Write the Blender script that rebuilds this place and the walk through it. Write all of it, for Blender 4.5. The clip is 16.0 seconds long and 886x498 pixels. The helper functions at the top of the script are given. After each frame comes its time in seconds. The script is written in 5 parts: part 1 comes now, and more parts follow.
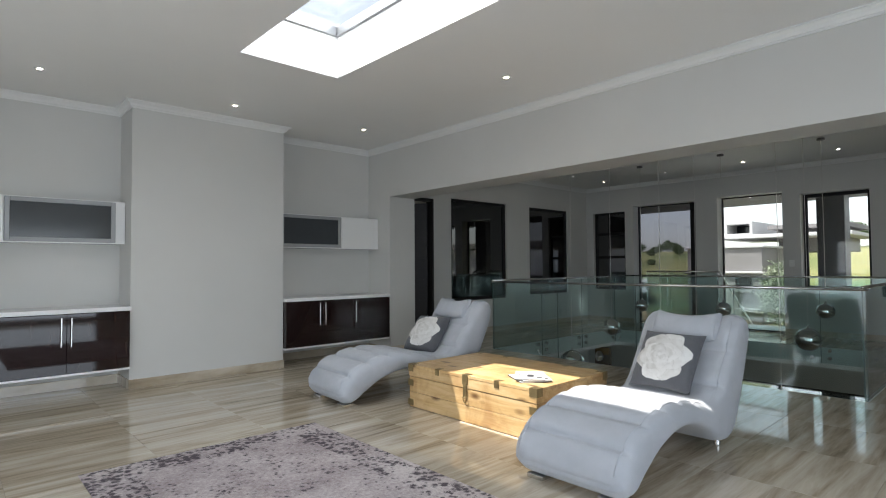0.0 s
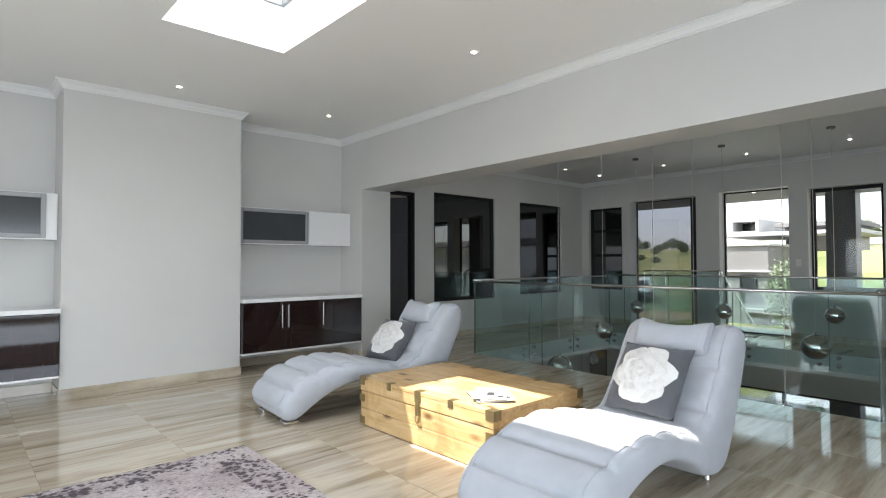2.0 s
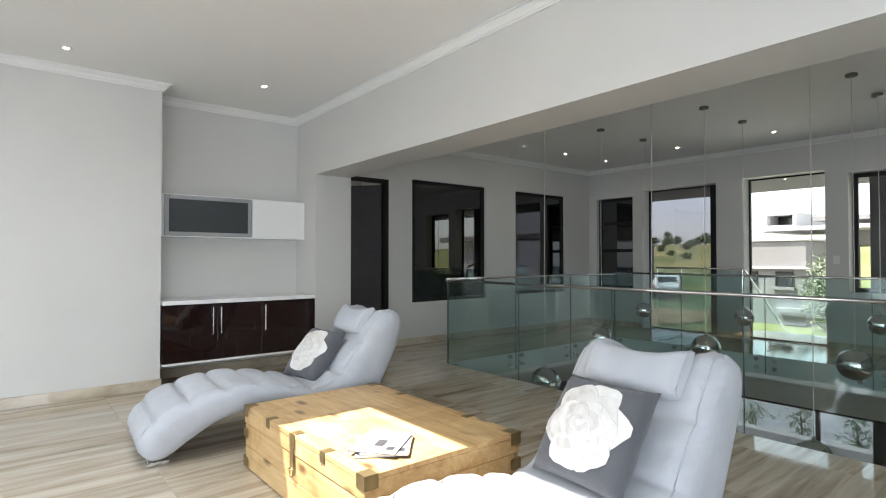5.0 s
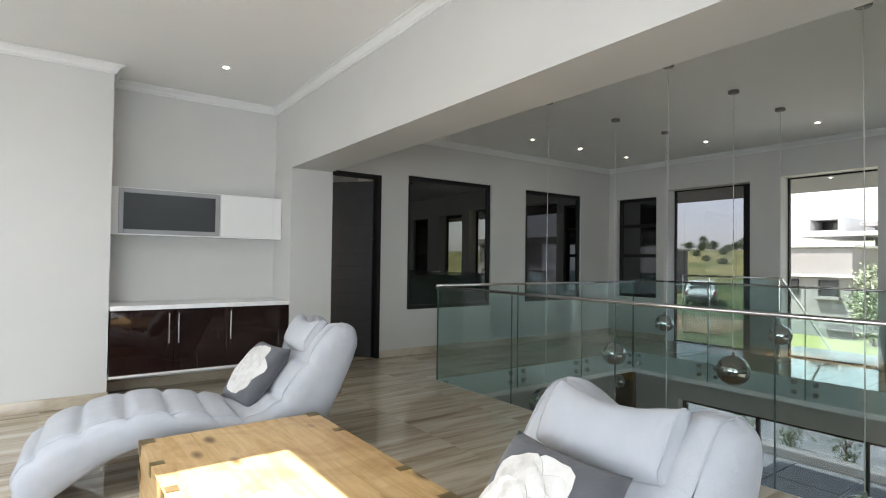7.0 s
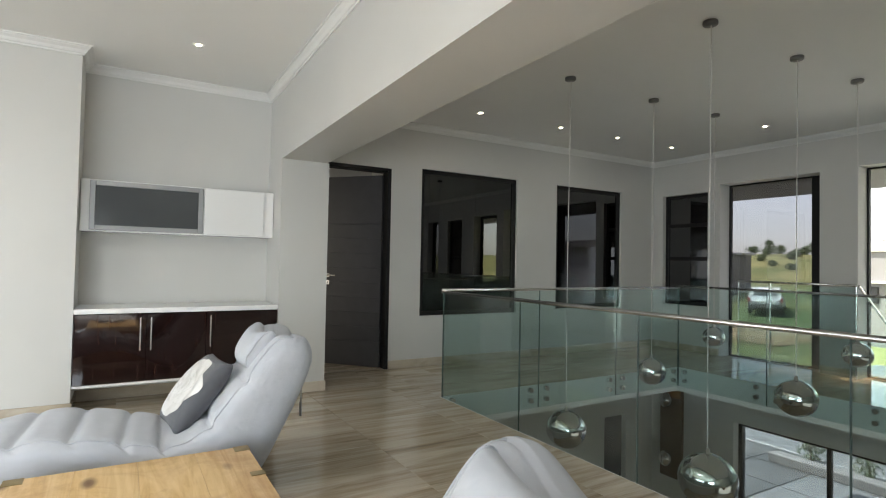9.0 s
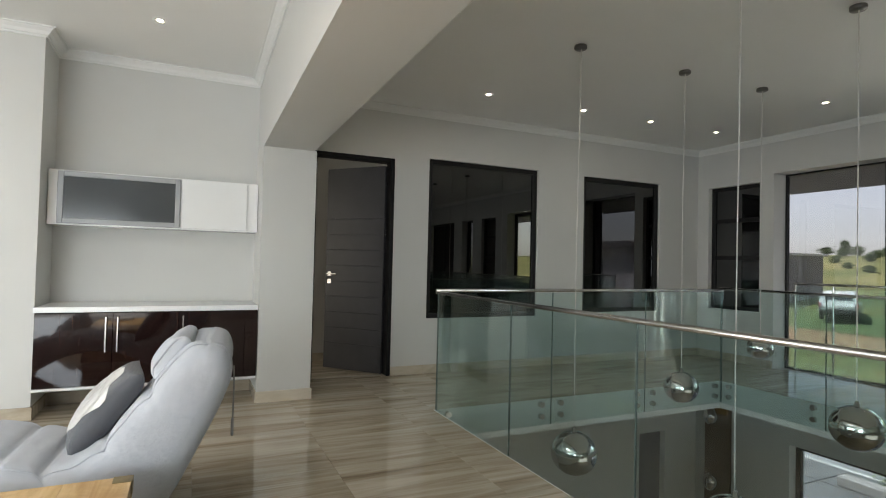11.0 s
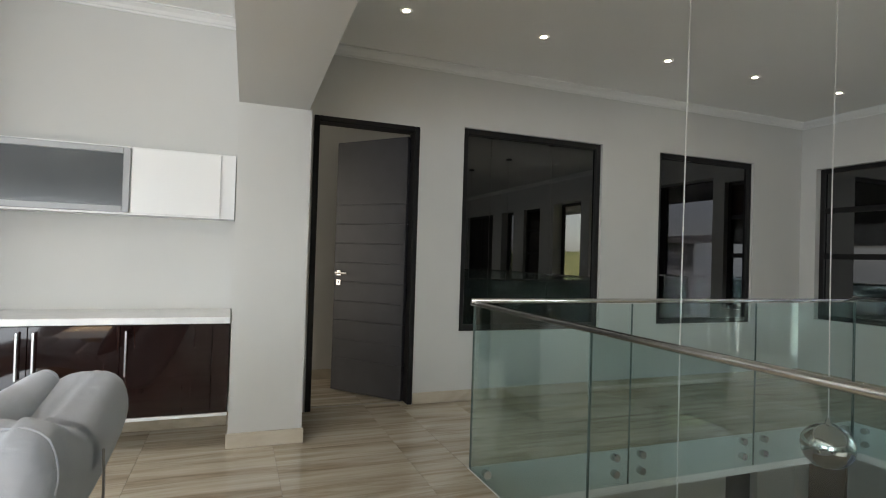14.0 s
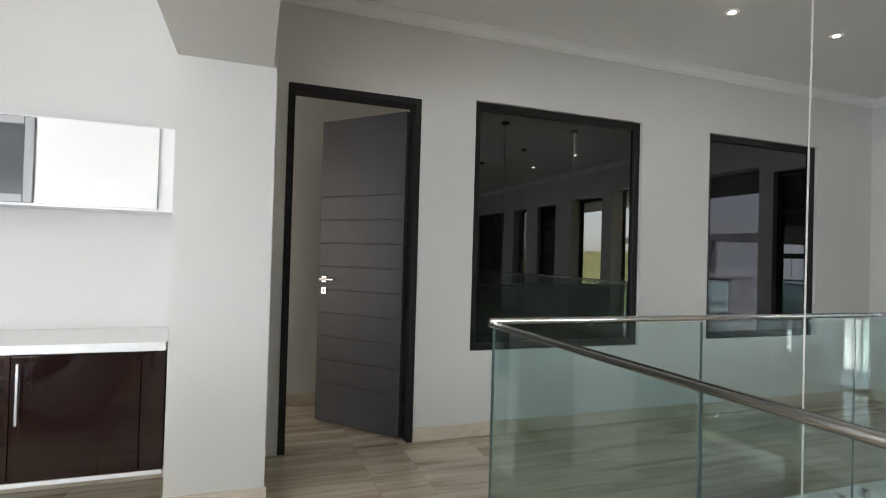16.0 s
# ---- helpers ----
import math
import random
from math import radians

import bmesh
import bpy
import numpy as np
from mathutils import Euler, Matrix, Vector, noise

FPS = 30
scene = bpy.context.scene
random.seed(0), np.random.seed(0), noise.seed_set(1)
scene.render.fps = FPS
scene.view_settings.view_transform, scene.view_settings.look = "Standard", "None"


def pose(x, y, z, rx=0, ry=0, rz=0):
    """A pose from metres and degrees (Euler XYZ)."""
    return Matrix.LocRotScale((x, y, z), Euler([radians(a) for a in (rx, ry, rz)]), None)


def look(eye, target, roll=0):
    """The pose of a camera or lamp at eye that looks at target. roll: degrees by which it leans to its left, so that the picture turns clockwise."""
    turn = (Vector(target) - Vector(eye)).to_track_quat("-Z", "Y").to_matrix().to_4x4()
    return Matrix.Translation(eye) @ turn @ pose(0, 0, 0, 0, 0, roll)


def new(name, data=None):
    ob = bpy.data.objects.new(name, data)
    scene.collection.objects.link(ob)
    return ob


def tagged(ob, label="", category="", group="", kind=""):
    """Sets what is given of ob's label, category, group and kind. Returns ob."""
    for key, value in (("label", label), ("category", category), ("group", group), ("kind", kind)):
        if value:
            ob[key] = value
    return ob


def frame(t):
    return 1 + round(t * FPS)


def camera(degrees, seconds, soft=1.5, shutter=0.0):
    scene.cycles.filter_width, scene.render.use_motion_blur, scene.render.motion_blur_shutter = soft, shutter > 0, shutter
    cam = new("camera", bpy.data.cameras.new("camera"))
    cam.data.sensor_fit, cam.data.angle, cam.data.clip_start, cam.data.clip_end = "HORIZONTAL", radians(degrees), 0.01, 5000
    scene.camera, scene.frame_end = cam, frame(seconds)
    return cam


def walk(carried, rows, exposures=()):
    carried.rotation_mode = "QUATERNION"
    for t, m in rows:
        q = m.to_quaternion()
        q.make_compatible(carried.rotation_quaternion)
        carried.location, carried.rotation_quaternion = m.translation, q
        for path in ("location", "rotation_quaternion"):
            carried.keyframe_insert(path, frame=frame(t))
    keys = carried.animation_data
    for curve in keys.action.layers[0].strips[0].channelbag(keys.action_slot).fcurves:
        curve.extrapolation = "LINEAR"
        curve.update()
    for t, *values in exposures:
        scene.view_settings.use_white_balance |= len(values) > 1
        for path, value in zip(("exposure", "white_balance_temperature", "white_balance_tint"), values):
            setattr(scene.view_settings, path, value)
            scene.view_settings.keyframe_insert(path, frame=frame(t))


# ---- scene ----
cam = camera(78.6, 16.0, soft=1.08)
PATH = [
    (0, (0.880, 0.504, 1.236), (2.239, 1.970, 1.301), -0.40),
    (0.5, (1.039, 0.551, 1.242), (2.397, 2.018, 1.309), -0.40),
    (1, (1.203, 0.595, 1.247), (2.559, 2.063, 1.316), -0.35),
    (1.5, (1.375, 0.630, 1.252), (2.727, 2.102, 1.319), -0.25),
    (2, (1.551, 0.667, 1.255), (2.896, 2.146, 1.309), -0.18),
    (2.5, (1.732, 0.720, 1.260), (3.068, 2.207, 1.297), -0.12),
    (3, (1.923, 0.776, 1.268), (3.250, 2.272, 1.300), -0.08),
    (3.5, (2.127, 0.817, 1.272), (3.444, 2.322, 1.305), 0.00),
    (4, (2.342, 0.847, 1.268), (3.647, 2.363, 1.303), 0.10),
    (4.2, (2.437, 0.850, 1.259), (3.731, 2.375, 1.295), 0.00),
    (6.5, (3.356, 1.146, 1.298), (4.568, 2.737, 1.334), 0.70),
    (7, (3.561, 1.189, 1.294), (4.735, 2.806, 1.336), 0.75),
    (7.5, (3.755, 1.265, 1.303), (4.896, 2.906, 1.344), 0.88),
    (8, (3.956, 1.343, 1.310), (5.056, 3.012, 1.351), 1.00),
    (8.5, (4.151, 1.421, 1.301), (5.207, 3.119, 1.346), 1.08),
    (9, (4.326, 1.508, 1.279), (5.341, 3.230, 1.331), 1.10),
    (9.5, (4.493, 1.589, 1.262), (5.466, 3.335, 1.319), 1.12),
    (10, (4.662, 1.666, 1.263), (5.586, 3.439, 1.320), 1.20),
    (11.1, (5.100, 1.775, 1.258), (5.935, 3.592, 1.308), 1.35),
    (11.75, (5.335, 1.975, 1.254), (6.125, 3.812, 1.299), 1.45),
    (12.5, (5.360, 2.312, 1.251), (6.104, 4.168, 1.293), 1.50),
    (13, (5.439, 2.538, 1.273), (6.171, 4.399, 1.309), 1.60),
    (13.5, (5.522, 2.750, 1.279), (6.245, 4.615, 1.311), 1.70),
    (14, (5.606, 2.963, 1.284), (6.323, 4.830, 1.312), 1.77),
    (14.5, (5.687, 3.180, 1.290), (6.399, 5.049, 1.317), 1.80),
    (15, (5.763, 3.397, 1.296), (6.472, 5.266, 1.323), 1.80),
    (15.5, (5.842, 3.603, 1.300), (6.546, 5.475, 1.326), 1.75),
    (16, (5.930, 3.803, 1.301), (6.621, 5.680, 1.329), 1.60),
]
walk(cam, [(t, look(eye, target, roll)) for t, eye, target, roll in PATH], [(0.0, 1.07, 6500, 10), (1.5, 1.55, 6500, 10), (3.5, 1.83, 6600, 10.5), (7.0, 2.07, 6700, 10.5), (9.0, 2.16, 6950, 9), (12.5, 2.29, 7000, 9.5), (14.5, 2.53, 6900, 11), (16.0, 2.84, 6700, 12.5)])

# ---- world, sun, added fill light ----
SUN_FROM = Vector((-0.368, 0.336, 1.0)).normalized()
world = bpy.data.worlds.new("world")
scene.world = world
world.use_nodes = True
_nt = world.node_tree
_sky = _nt.nodes.new("ShaderNodeTexSky")
_sky.sky_type = "NISHITA"
_sky.sun_disc = False
_sky.sun_elevation = math.asin(SUN_FROM.z)
_sky.sun_rotation = math.atan2(SUN_FROM.x, SUN_FROM.y)
_sky.air_density, _sky.dust_density, _sky.ozone_density = 1.0, 1.0, 1.0
_hazy = _nt.nodes.new("ShaderNodeHueSaturation")
_hazy.inputs["Saturation"].default_value = 0.35
_nt.links.new(_sky.outputs[0], _hazy.inputs["Color"])
_nt.links.new(_hazy.outputs[0], _nt.nodes["Background"].inputs[0])
_nt.nodes["Background"].inputs[1].default_value = 0.15

_sun = bpy.data.lights.new("sun", "SUN")
_sun.energy, _sun.angle, _sun.color = 5.0, radians(0.6), (1.0, 0.95, 0.88)
sun_lamp = new("sun", _sun)
sun_lamp.matrix_world = look(SUN_FROM * 30, (0, 0, 0))


def fill_light(eye, target, w, h, watts, color):
    a = bpy.data.lights.new("fill_lamp", "AREA")
    a.shape, a.size, a.size_y, a.energy, a.color = "RECTANGLE", w, h, watts, color
    o = new("fill_lamp", a)
    o.matrix_world = look(eye, target)
    return o


# added lamps stand in for the lounge's unseen glazing, behind and beside the walker
fill_light((-1.62, 2.2, 1.05), (3, 2.2, 1.0), 6.4, 1.95, 30, (0.735, 0.85, 1.0))
fill_light((1.35, -2.42, 1.08), (1.35, 3, 1.05), 4.6, 1.95, 51, (0.725, 0.845, 1.0))

# added lamp for the daylight through the roof opening
fill_light((3.085, 3.800, 3.50), (3.085, 3.801, 0), 0.89, 1.96, 14, (0.93, 0.96, 1.0))

# added fill without openings: gallery's far end, passage behind the door, lower hall
fill_light((8.9, -2.42, 1.35), (8.9, 3, 1.2), 4.6, 2.2, 0.5, (1.0, 0.96, 0.87))
fill_light((3.7, 8.05, 1.4), (7, 8.05, 1.2), 0.8, 2.0, 2.6, (1.0, 0.95, 0.88))
fill_light((8.6, -0.95, -1.7), (8.6, 4, -1.9), 4.5, 2.0, 4.5, (1.0, 0.97, 0.92))


# ---- materials ----
def material(name, color=(0.5, 0.5, 0.5), rough=0.5, metal=0.0, spec=0.5):
    m = bpy.data.materials.new(name)
    m.use_nodes = True
    b = m.node_tree.nodes["Principled BSDF"]
    b.inputs["Base Color"].default_value = (*color, 1)
    b.inputs["Roughness"].default_value = rough
    b.inputs["Metallic"].default_value = metal
    b.inputs["Specular IOR Level"].default_value = spec
    return m


def bsdf(m):
    return m.node_tree.nodes["Principled BSDF"]


def node(m, kind, **inputs):
    n = m.node_tree.nodes.new(kind)
    for k, v in inputs.items():
        n.inputs[k.replace("_", " ")].default_value = v
    return n


def link(m, a, b):
    m.node_tree.links.new(a, b)


def mapped(m, scale=(1, 1, 1), jitter=False):
    """Object coordinates, scaled; jitter shifts them by the piece's own random number."""
    tc = node(m, "ShaderNodeTexCoord")
    mp = node(m, "ShaderNodeMapping")
    mp.inputs["Scale"].default_value = scale
    link(m, tc.outputs["Object"], mp.inputs["Vector"])
    if jitter:
        oi = node(m, "ShaderNodeObjectInfo")
        mu = node(m, "ShaderNodeMath")
        mu.operation = "MULTIPLY"
        mu.inputs[1].default_value = 37.0
        link(m, oi.outputs["Random"], mu.inputs[0])
        cb = node(m, "ShaderNodeCombineXYZ")
        for i in range(3):
            link(m, mu.outputs[0], cb.inputs[i])
        link(m, cb.outputs[0], mp.inputs["Location"])
    return mp.outputs["Vector"]


def ramp(m, fac, stops):
    r = node(m, "ShaderNodeValToRGB")
    el = r.color_ramp.elements
    while len(el) < len(stops):
        el.new(0.5)
    for e, (p, c) in zip(el, stops):
        e.position, e.color = p, (*c, 1)
    link(m, fac, r.inputs["Fac"])
    return r.outputs["Color"]


def bump(m, height, strength=0.2, distance=0.01):
    b = node(m, "ShaderNodeBump", Strength=strength, Distance=distance)
    link(m, height, b.inputs["Height"])
    link(m, b.outputs["Normal"], bsdf(m).inputs["Normal"])


def noisy(m, vec, scale, detail=4.0, rough=0.55, dist=0.0):
    n = node(m, "ShaderNodeTexNoise", Scale=scale, Detail=detail, Roughness=rough, Distortion=dist)
    link(m, vec, n.inputs["Vector"])
    return n.outputs["Fac"]


def mottled(name, c1, c2, rough, scale, fine, strength, metal=0.0, jitter=False):
    """Colour varied over a large scale, with a fine relief."""
    m = material(name, c1, rough, metal)
    v = mapped(m, jitter=jitter)
    link(m, ramp(m, noisy(m, v, scale), [(0.3, c1), (0.7, c2)]), bsdf(m).inputs["Base Color"])
    bump(m, noisy(m, v, fine, 6), strength, 0.004)
    return m


WALL = mottled("wall_paint", (0.565, 0.56, 0.535), (0.60, 0.595, 0.57), 0.55, 0.9, 160, 0.12)
CEIL = mottled("ceiling_paint", (0.79, 0.79, 0.77), (0.82, 0.82, 0.80), 0.7, 0.7, 120, 0.06)
TRIM = mottled("cornice_paint", (0.74, 0.74, 0.72), (0.77, 0.77, 0.75), 0.5, 2, 90, 0.05)
GROUT = mottled("grout", (0.36, 0.32, 0.27), (0.42, 0.375, 0.32), 0.9, 4, 200, 0.2)
WHITE_GLOSS = material("white_lacquer", (0.82, 0.82, 0.81), 0.18)
STONE_TOP = mottled("white_stone_top", (0.78, 0.78, 0.77), (0.84, 0.84, 0.83), 0.22, 14, 60, 0.03)
ALU = mottled("brushed_aluminium", (0.33, 0.335, 0.34), (0.38, 0.38, 0.385), 0.35, 3, 400, 0.05, metal=0.9)
STEEL = mottled("stainless_steel", (0.62, 0.61, 0.59), (0.68, 0.67, 0.65), 0.22, 5, 300, 0.03, metal=1.0)
DARK_STEEL = mottled("dark_brushed_steel", (0.13, 0.125, 0.12), (0.18, 0.175, 0.17), 0.3, 5, 300, 0.03, metal=0.9)
CHROME = material("chrome", (0.60, 0.60, 0.59), 0.03, 1.0)
DARK_ALU = mottled("charcoal_aluminium", (0.010, 0.0095, 0.0095), (0.014, 0.013, 0.013), 0.5, 6, 250, 0.04)
bsdf(DARK_ALU).inputs["Specular IOR Level"].default_value = 0.25
DOOR_PAINT = mottled("charcoal_door_paint", (0.040, 0.040, 0.045), (0.050, 0.050, 0.055), 0.42, 5, 140, 0.06)
BLACK = mottled("black_plastic", (0.015, 0.015, 0.016), (0.02, 0.02, 0.021), 0.4, 20, 200, 0.05)
PLASTIC = material("switch_plastic", (0.75, 0.75, 0.73), 0.35)
CORD = material("clear_steel_cord", (0.58, 0.56, 0.53), 0.35)
STRAP = mottled("strap_webbing", (0.24, 0.235, 0.22), (0.30, 0.29, 0.27), 0.8, 30, 500, 0.3)


def glass(name, color, rough=0.0, tint=0.75, gloss=0.06):
    """Thin sheet glass: clear passage with a tint, and a mirror share that grows at grazing angles."""
    m = bpy.data.materials.new(name)
    m.use_nodes = True
    nt = m.node_tree
    nt.nodes.remove(nt.nodes["Principled BSDF"])
    tr = nt.nodes.new("ShaderNodeBsdfTransparent")
    tr.inputs[0].default_value = (*color, 1)
    gl = nt.nodes.new("ShaderNodeBsdfGlossy")
    gl.inputs["Roughness"].default_value = rough
    lw = nt.nodes.new("ShaderNodeLayerWeight")
    lw.inputs["Blend"].default_value = 0.5
    fr = nt.nodes.new("ShaderNodeMath")
    fr.operation = "POWER"
    fr.inputs[1].default_value = 4.0
    nt.links.new(lw.outputs["Facing"], fr.inputs[0])
    ad = nt.nodes.new("ShaderNodeMath")
    ad.operation = "ADD"
    ad.use_clamp = True
    ad.inputs[1].default_value = gloss
    mx = nt.nodes.new("ShaderNodeMixShader")
    nt.links.new(fr.outputs[0], ad.inputs[0])
    nt.links.new(ad.outputs[0], mx.inputs[0])
    nt.links.new(tr.outputs[0], mx.inputs[1])
    nt.links.new(gl.outputs[0], mx.inputs[2])
    nt.links.new(mx.outputs[0], nt.nodes["Material Output"].inputs[0])
    return m


RAIL_GLASS = glass("green_rail_glass", (0.886, 0.953, 0.944), gloss=0.05)
PANE = glass("clear_pane", (0.93, 0.95, 0.95), gloss=0.03)
TINT_PANE = glass("grey_tinted_pane", (0.42, 0.425, 0.455), gloss=0.05)
# ground floor glass is clear; its grey only dims the sunlit paving outside
LOW_PANE = glass("dimmed_clear_pane", (0.55, 0.57, 0.60), gloss=0.06)
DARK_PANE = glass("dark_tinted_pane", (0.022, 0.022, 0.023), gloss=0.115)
GLASS_EDGE = material("glass_edge", (0.10, 0.14, 0.13), 0.15)
CAB_GLASS = mottled("smoked_cabinet_glass", (0.050, 0.055, 0.059), (0.062, 0.068, 0.072), 0.14, 2, 30, 0.0)


def emitter(name, color, strength):
    m = material(name, color, 0.5)
    bsdf(m).inputs["Emission Color"].default_value = (*color, 1)
    bsdf(m).inputs["Emission Strength"].default_value = strength
    return m


BULB = emitter("lamp_face", (1.0, 0.88, 0.70), 34.0)


def tile_material():
    """Polished porcelain with long brown veins along x."""
    m = material("veined_porcelain", rough=0.06)
    bsdf(m).inputs["IOR"].default_value = 1.62
    v = mapped(m, (0.45, 5.2, 1.0), jitter=True)
    big = noisy(m, v, 1.3, 6, 0.62, 1.0)
    fine = noisy(m, v, 5.5, 6, 0.6, 0.5)
    mixn = node(m, "ShaderNodeMath")
    mixn.operation = "MULTIPLY_ADD"
    mixn.inputs[1].default_value = 0.35
    link(m, fine, mixn.inputs[0])
    link(m, big, mixn.inputs[2])
    link(m, ramp(m, mixn.outputs[0], [(0.42, (0.205, 0.16, 0.108)), (0.55, (0.37, 0.305, 0.22)), (0.70, (0.53, 0.46, 0.36)), (0.85, (0.63, 0.565, 0.465))]),
         bsdf(m).inputs["Base Color"])
    v2 = mapped(m)
    link(m, ramp(m, noisy(m, v2, 3.0), [(0.3, (0.03,) * 3), (0.7, (0.07,) * 3)]), bsdf(m).inputs["Roughness"])
    return m


TILE = tile_material()


def cabinet_wood():
    """High-gloss dark wenge foil with upright grain."""
    m = material("gloss_wenge", rough=0.04)
    v = mapped(m, (14, 14, 0.8), jitter=True)
    link(m, ramp(m, noisy(m, v, 3.0, 6, 0.6, 0.4), [(0.3, (0.008, 0.004, 0.004)), (0.6, (0.018, 0.008, 0.007)), (0.8, (0.035, 0.016, 0.012))]),
         bsdf(m).inputs["Base Color"])
    return m


WENGE = cabinet_wood()


def pine():
    """Waxed pine with grain along its length, knots and a yellow-orange tone."""
    m = material("waxed_pine", rough=0.38)
    v = mapped(m, (6.5, 0.5, 6.5), jitter=True)
    g = noisy(m, v, 2.4, 6, 0.6, 1.6)
    col = ramp(m, g, [(0.22, (0.43, 0.255, 0.10)), (0.42, (0.56, 0.37, 0.165)), (0.60, (0.64, 0.455, 0.235)), (0.8, (0.70, 0.52, 0.30))])
    v2 = mapped(m, (2.2, 1.0, 2.2), jitter=True)
    vo = node(m, "ShaderNodeTexVoronoi", Scale=3.0)
    link(m, v2, vo.inputs["Vector"])
    k = ramp(m, vo.outputs["Distance"], [(0.0, (0, 0, 0)), (0.10, (0.15,) * 3), (0.23, (1, 1, 1))])
    mx = node(m, "ShaderNodeMix")
    mx.data_type = "RGBA"
    mx.inputs[6].default_value = (0.10, 0.04, 0.012, 1)
    link(m, k, mx.inputs[0])
    link(m, col, mx.inputs[7])
    # old wax and handling stains over several boards
    stain = ramp(m, noisy(m, mapped(m), 3.2, 5, 0.65, 0.8), [(0.36, (0.52, 0.36, 0.24)), (0.56, (1, 1, 1))])
    mul = node(m, "ShaderNodeMix")
    mul.data_type, mul.blend_type = "RGBA", "MULTIPLY"
    mul.inputs[0].default_value = 0.5
    link(m, mx.outputs[2], mul.inputs[6])
    link(m, stain, mul.inputs[7])
    link(m, mul.outputs[2], bsdf(m).inputs["Base Color"])
    bump(m, g, 0.12, 0.004)
    return m


PINE = pine()
SATIN = mottled("satin_anodised_frame", (0.30, 0.305, 0.31), (0.34, 0.345, 0.35), 0.45, 3, 400, 0.05, metal=0.2)
BRASS = mottled("tarnished_brass", (0.24, 0.18, 0.09), (0.34, 0.26, 0.13), 0.45, 18, 120, 0.2, metal=0.8)


def fabric(name, c1, c2, weave=900):
    m = material(name, c1, 0.9)
    bsdf(m).inputs["Sheen Weight"].default_value = 0.25
    v = mapped(m)
    link(m, ramp(m, noisy(m, v, 7, 5), [(0.3, c1), (0.7, c2)]), bsdf(m).inputs["Base Color"])
    wv = noisy(m, v, weave, 2)
    big = noisy(m, v, 22, 5, 0.65)
    ad = node(m, "ShaderNodeMath")
    ad.operation = "MULTIPLY_ADD"
    ad.inputs[1].default_value = 4.0
    link(m, big, ad.inputs[0])
    link(m, wv, ad.inputs[2])
    bump(m, ad.outputs[0], 0.5, 0.004)
    return m


FABRIC = fabric("pale_grey_linen", (0.405, 0.425, 0.46), (0.455, 0.475, 0.515))
CHARCOAL = fabric("charcoal_cotton", (0.075, 0.078, 0.088), (0.095, 0.098, 0.11))


def petal_material():
    m = material("printed_petal", rough=0.85)
    geo = node(m, "ShaderNodeNewGeometry")
    v = mapped(m)
    n = noisy(m, v, 22, 4)
    ad = node(m, "ShaderNodeMath")
    ad.operation = "MULTIPLY_ADD"
    ad.inputs[1].default_value = 0.45
    link(m, geo.outputs["Random Per Island"], ad.inputs[0])
    link(m, n, ad.inputs[2])
    link(m, ramp(m, ad.outputs[0], [(0.35, (0.47, 0.45, 0.42)), (0.6, (0.60, 0.585, 0.56)), (0.95, (0.70, 0.69, 0.67))]), bsdf(m).inputs["Base Color"])
    return m


PETAL = petal_material()
PETAL_EDGE = mottled("printed_petal_shadow", (0.38, 0.36, 0.34), (0.45, 0.43, 0.405), 0.85, 20, 300, 0.1)


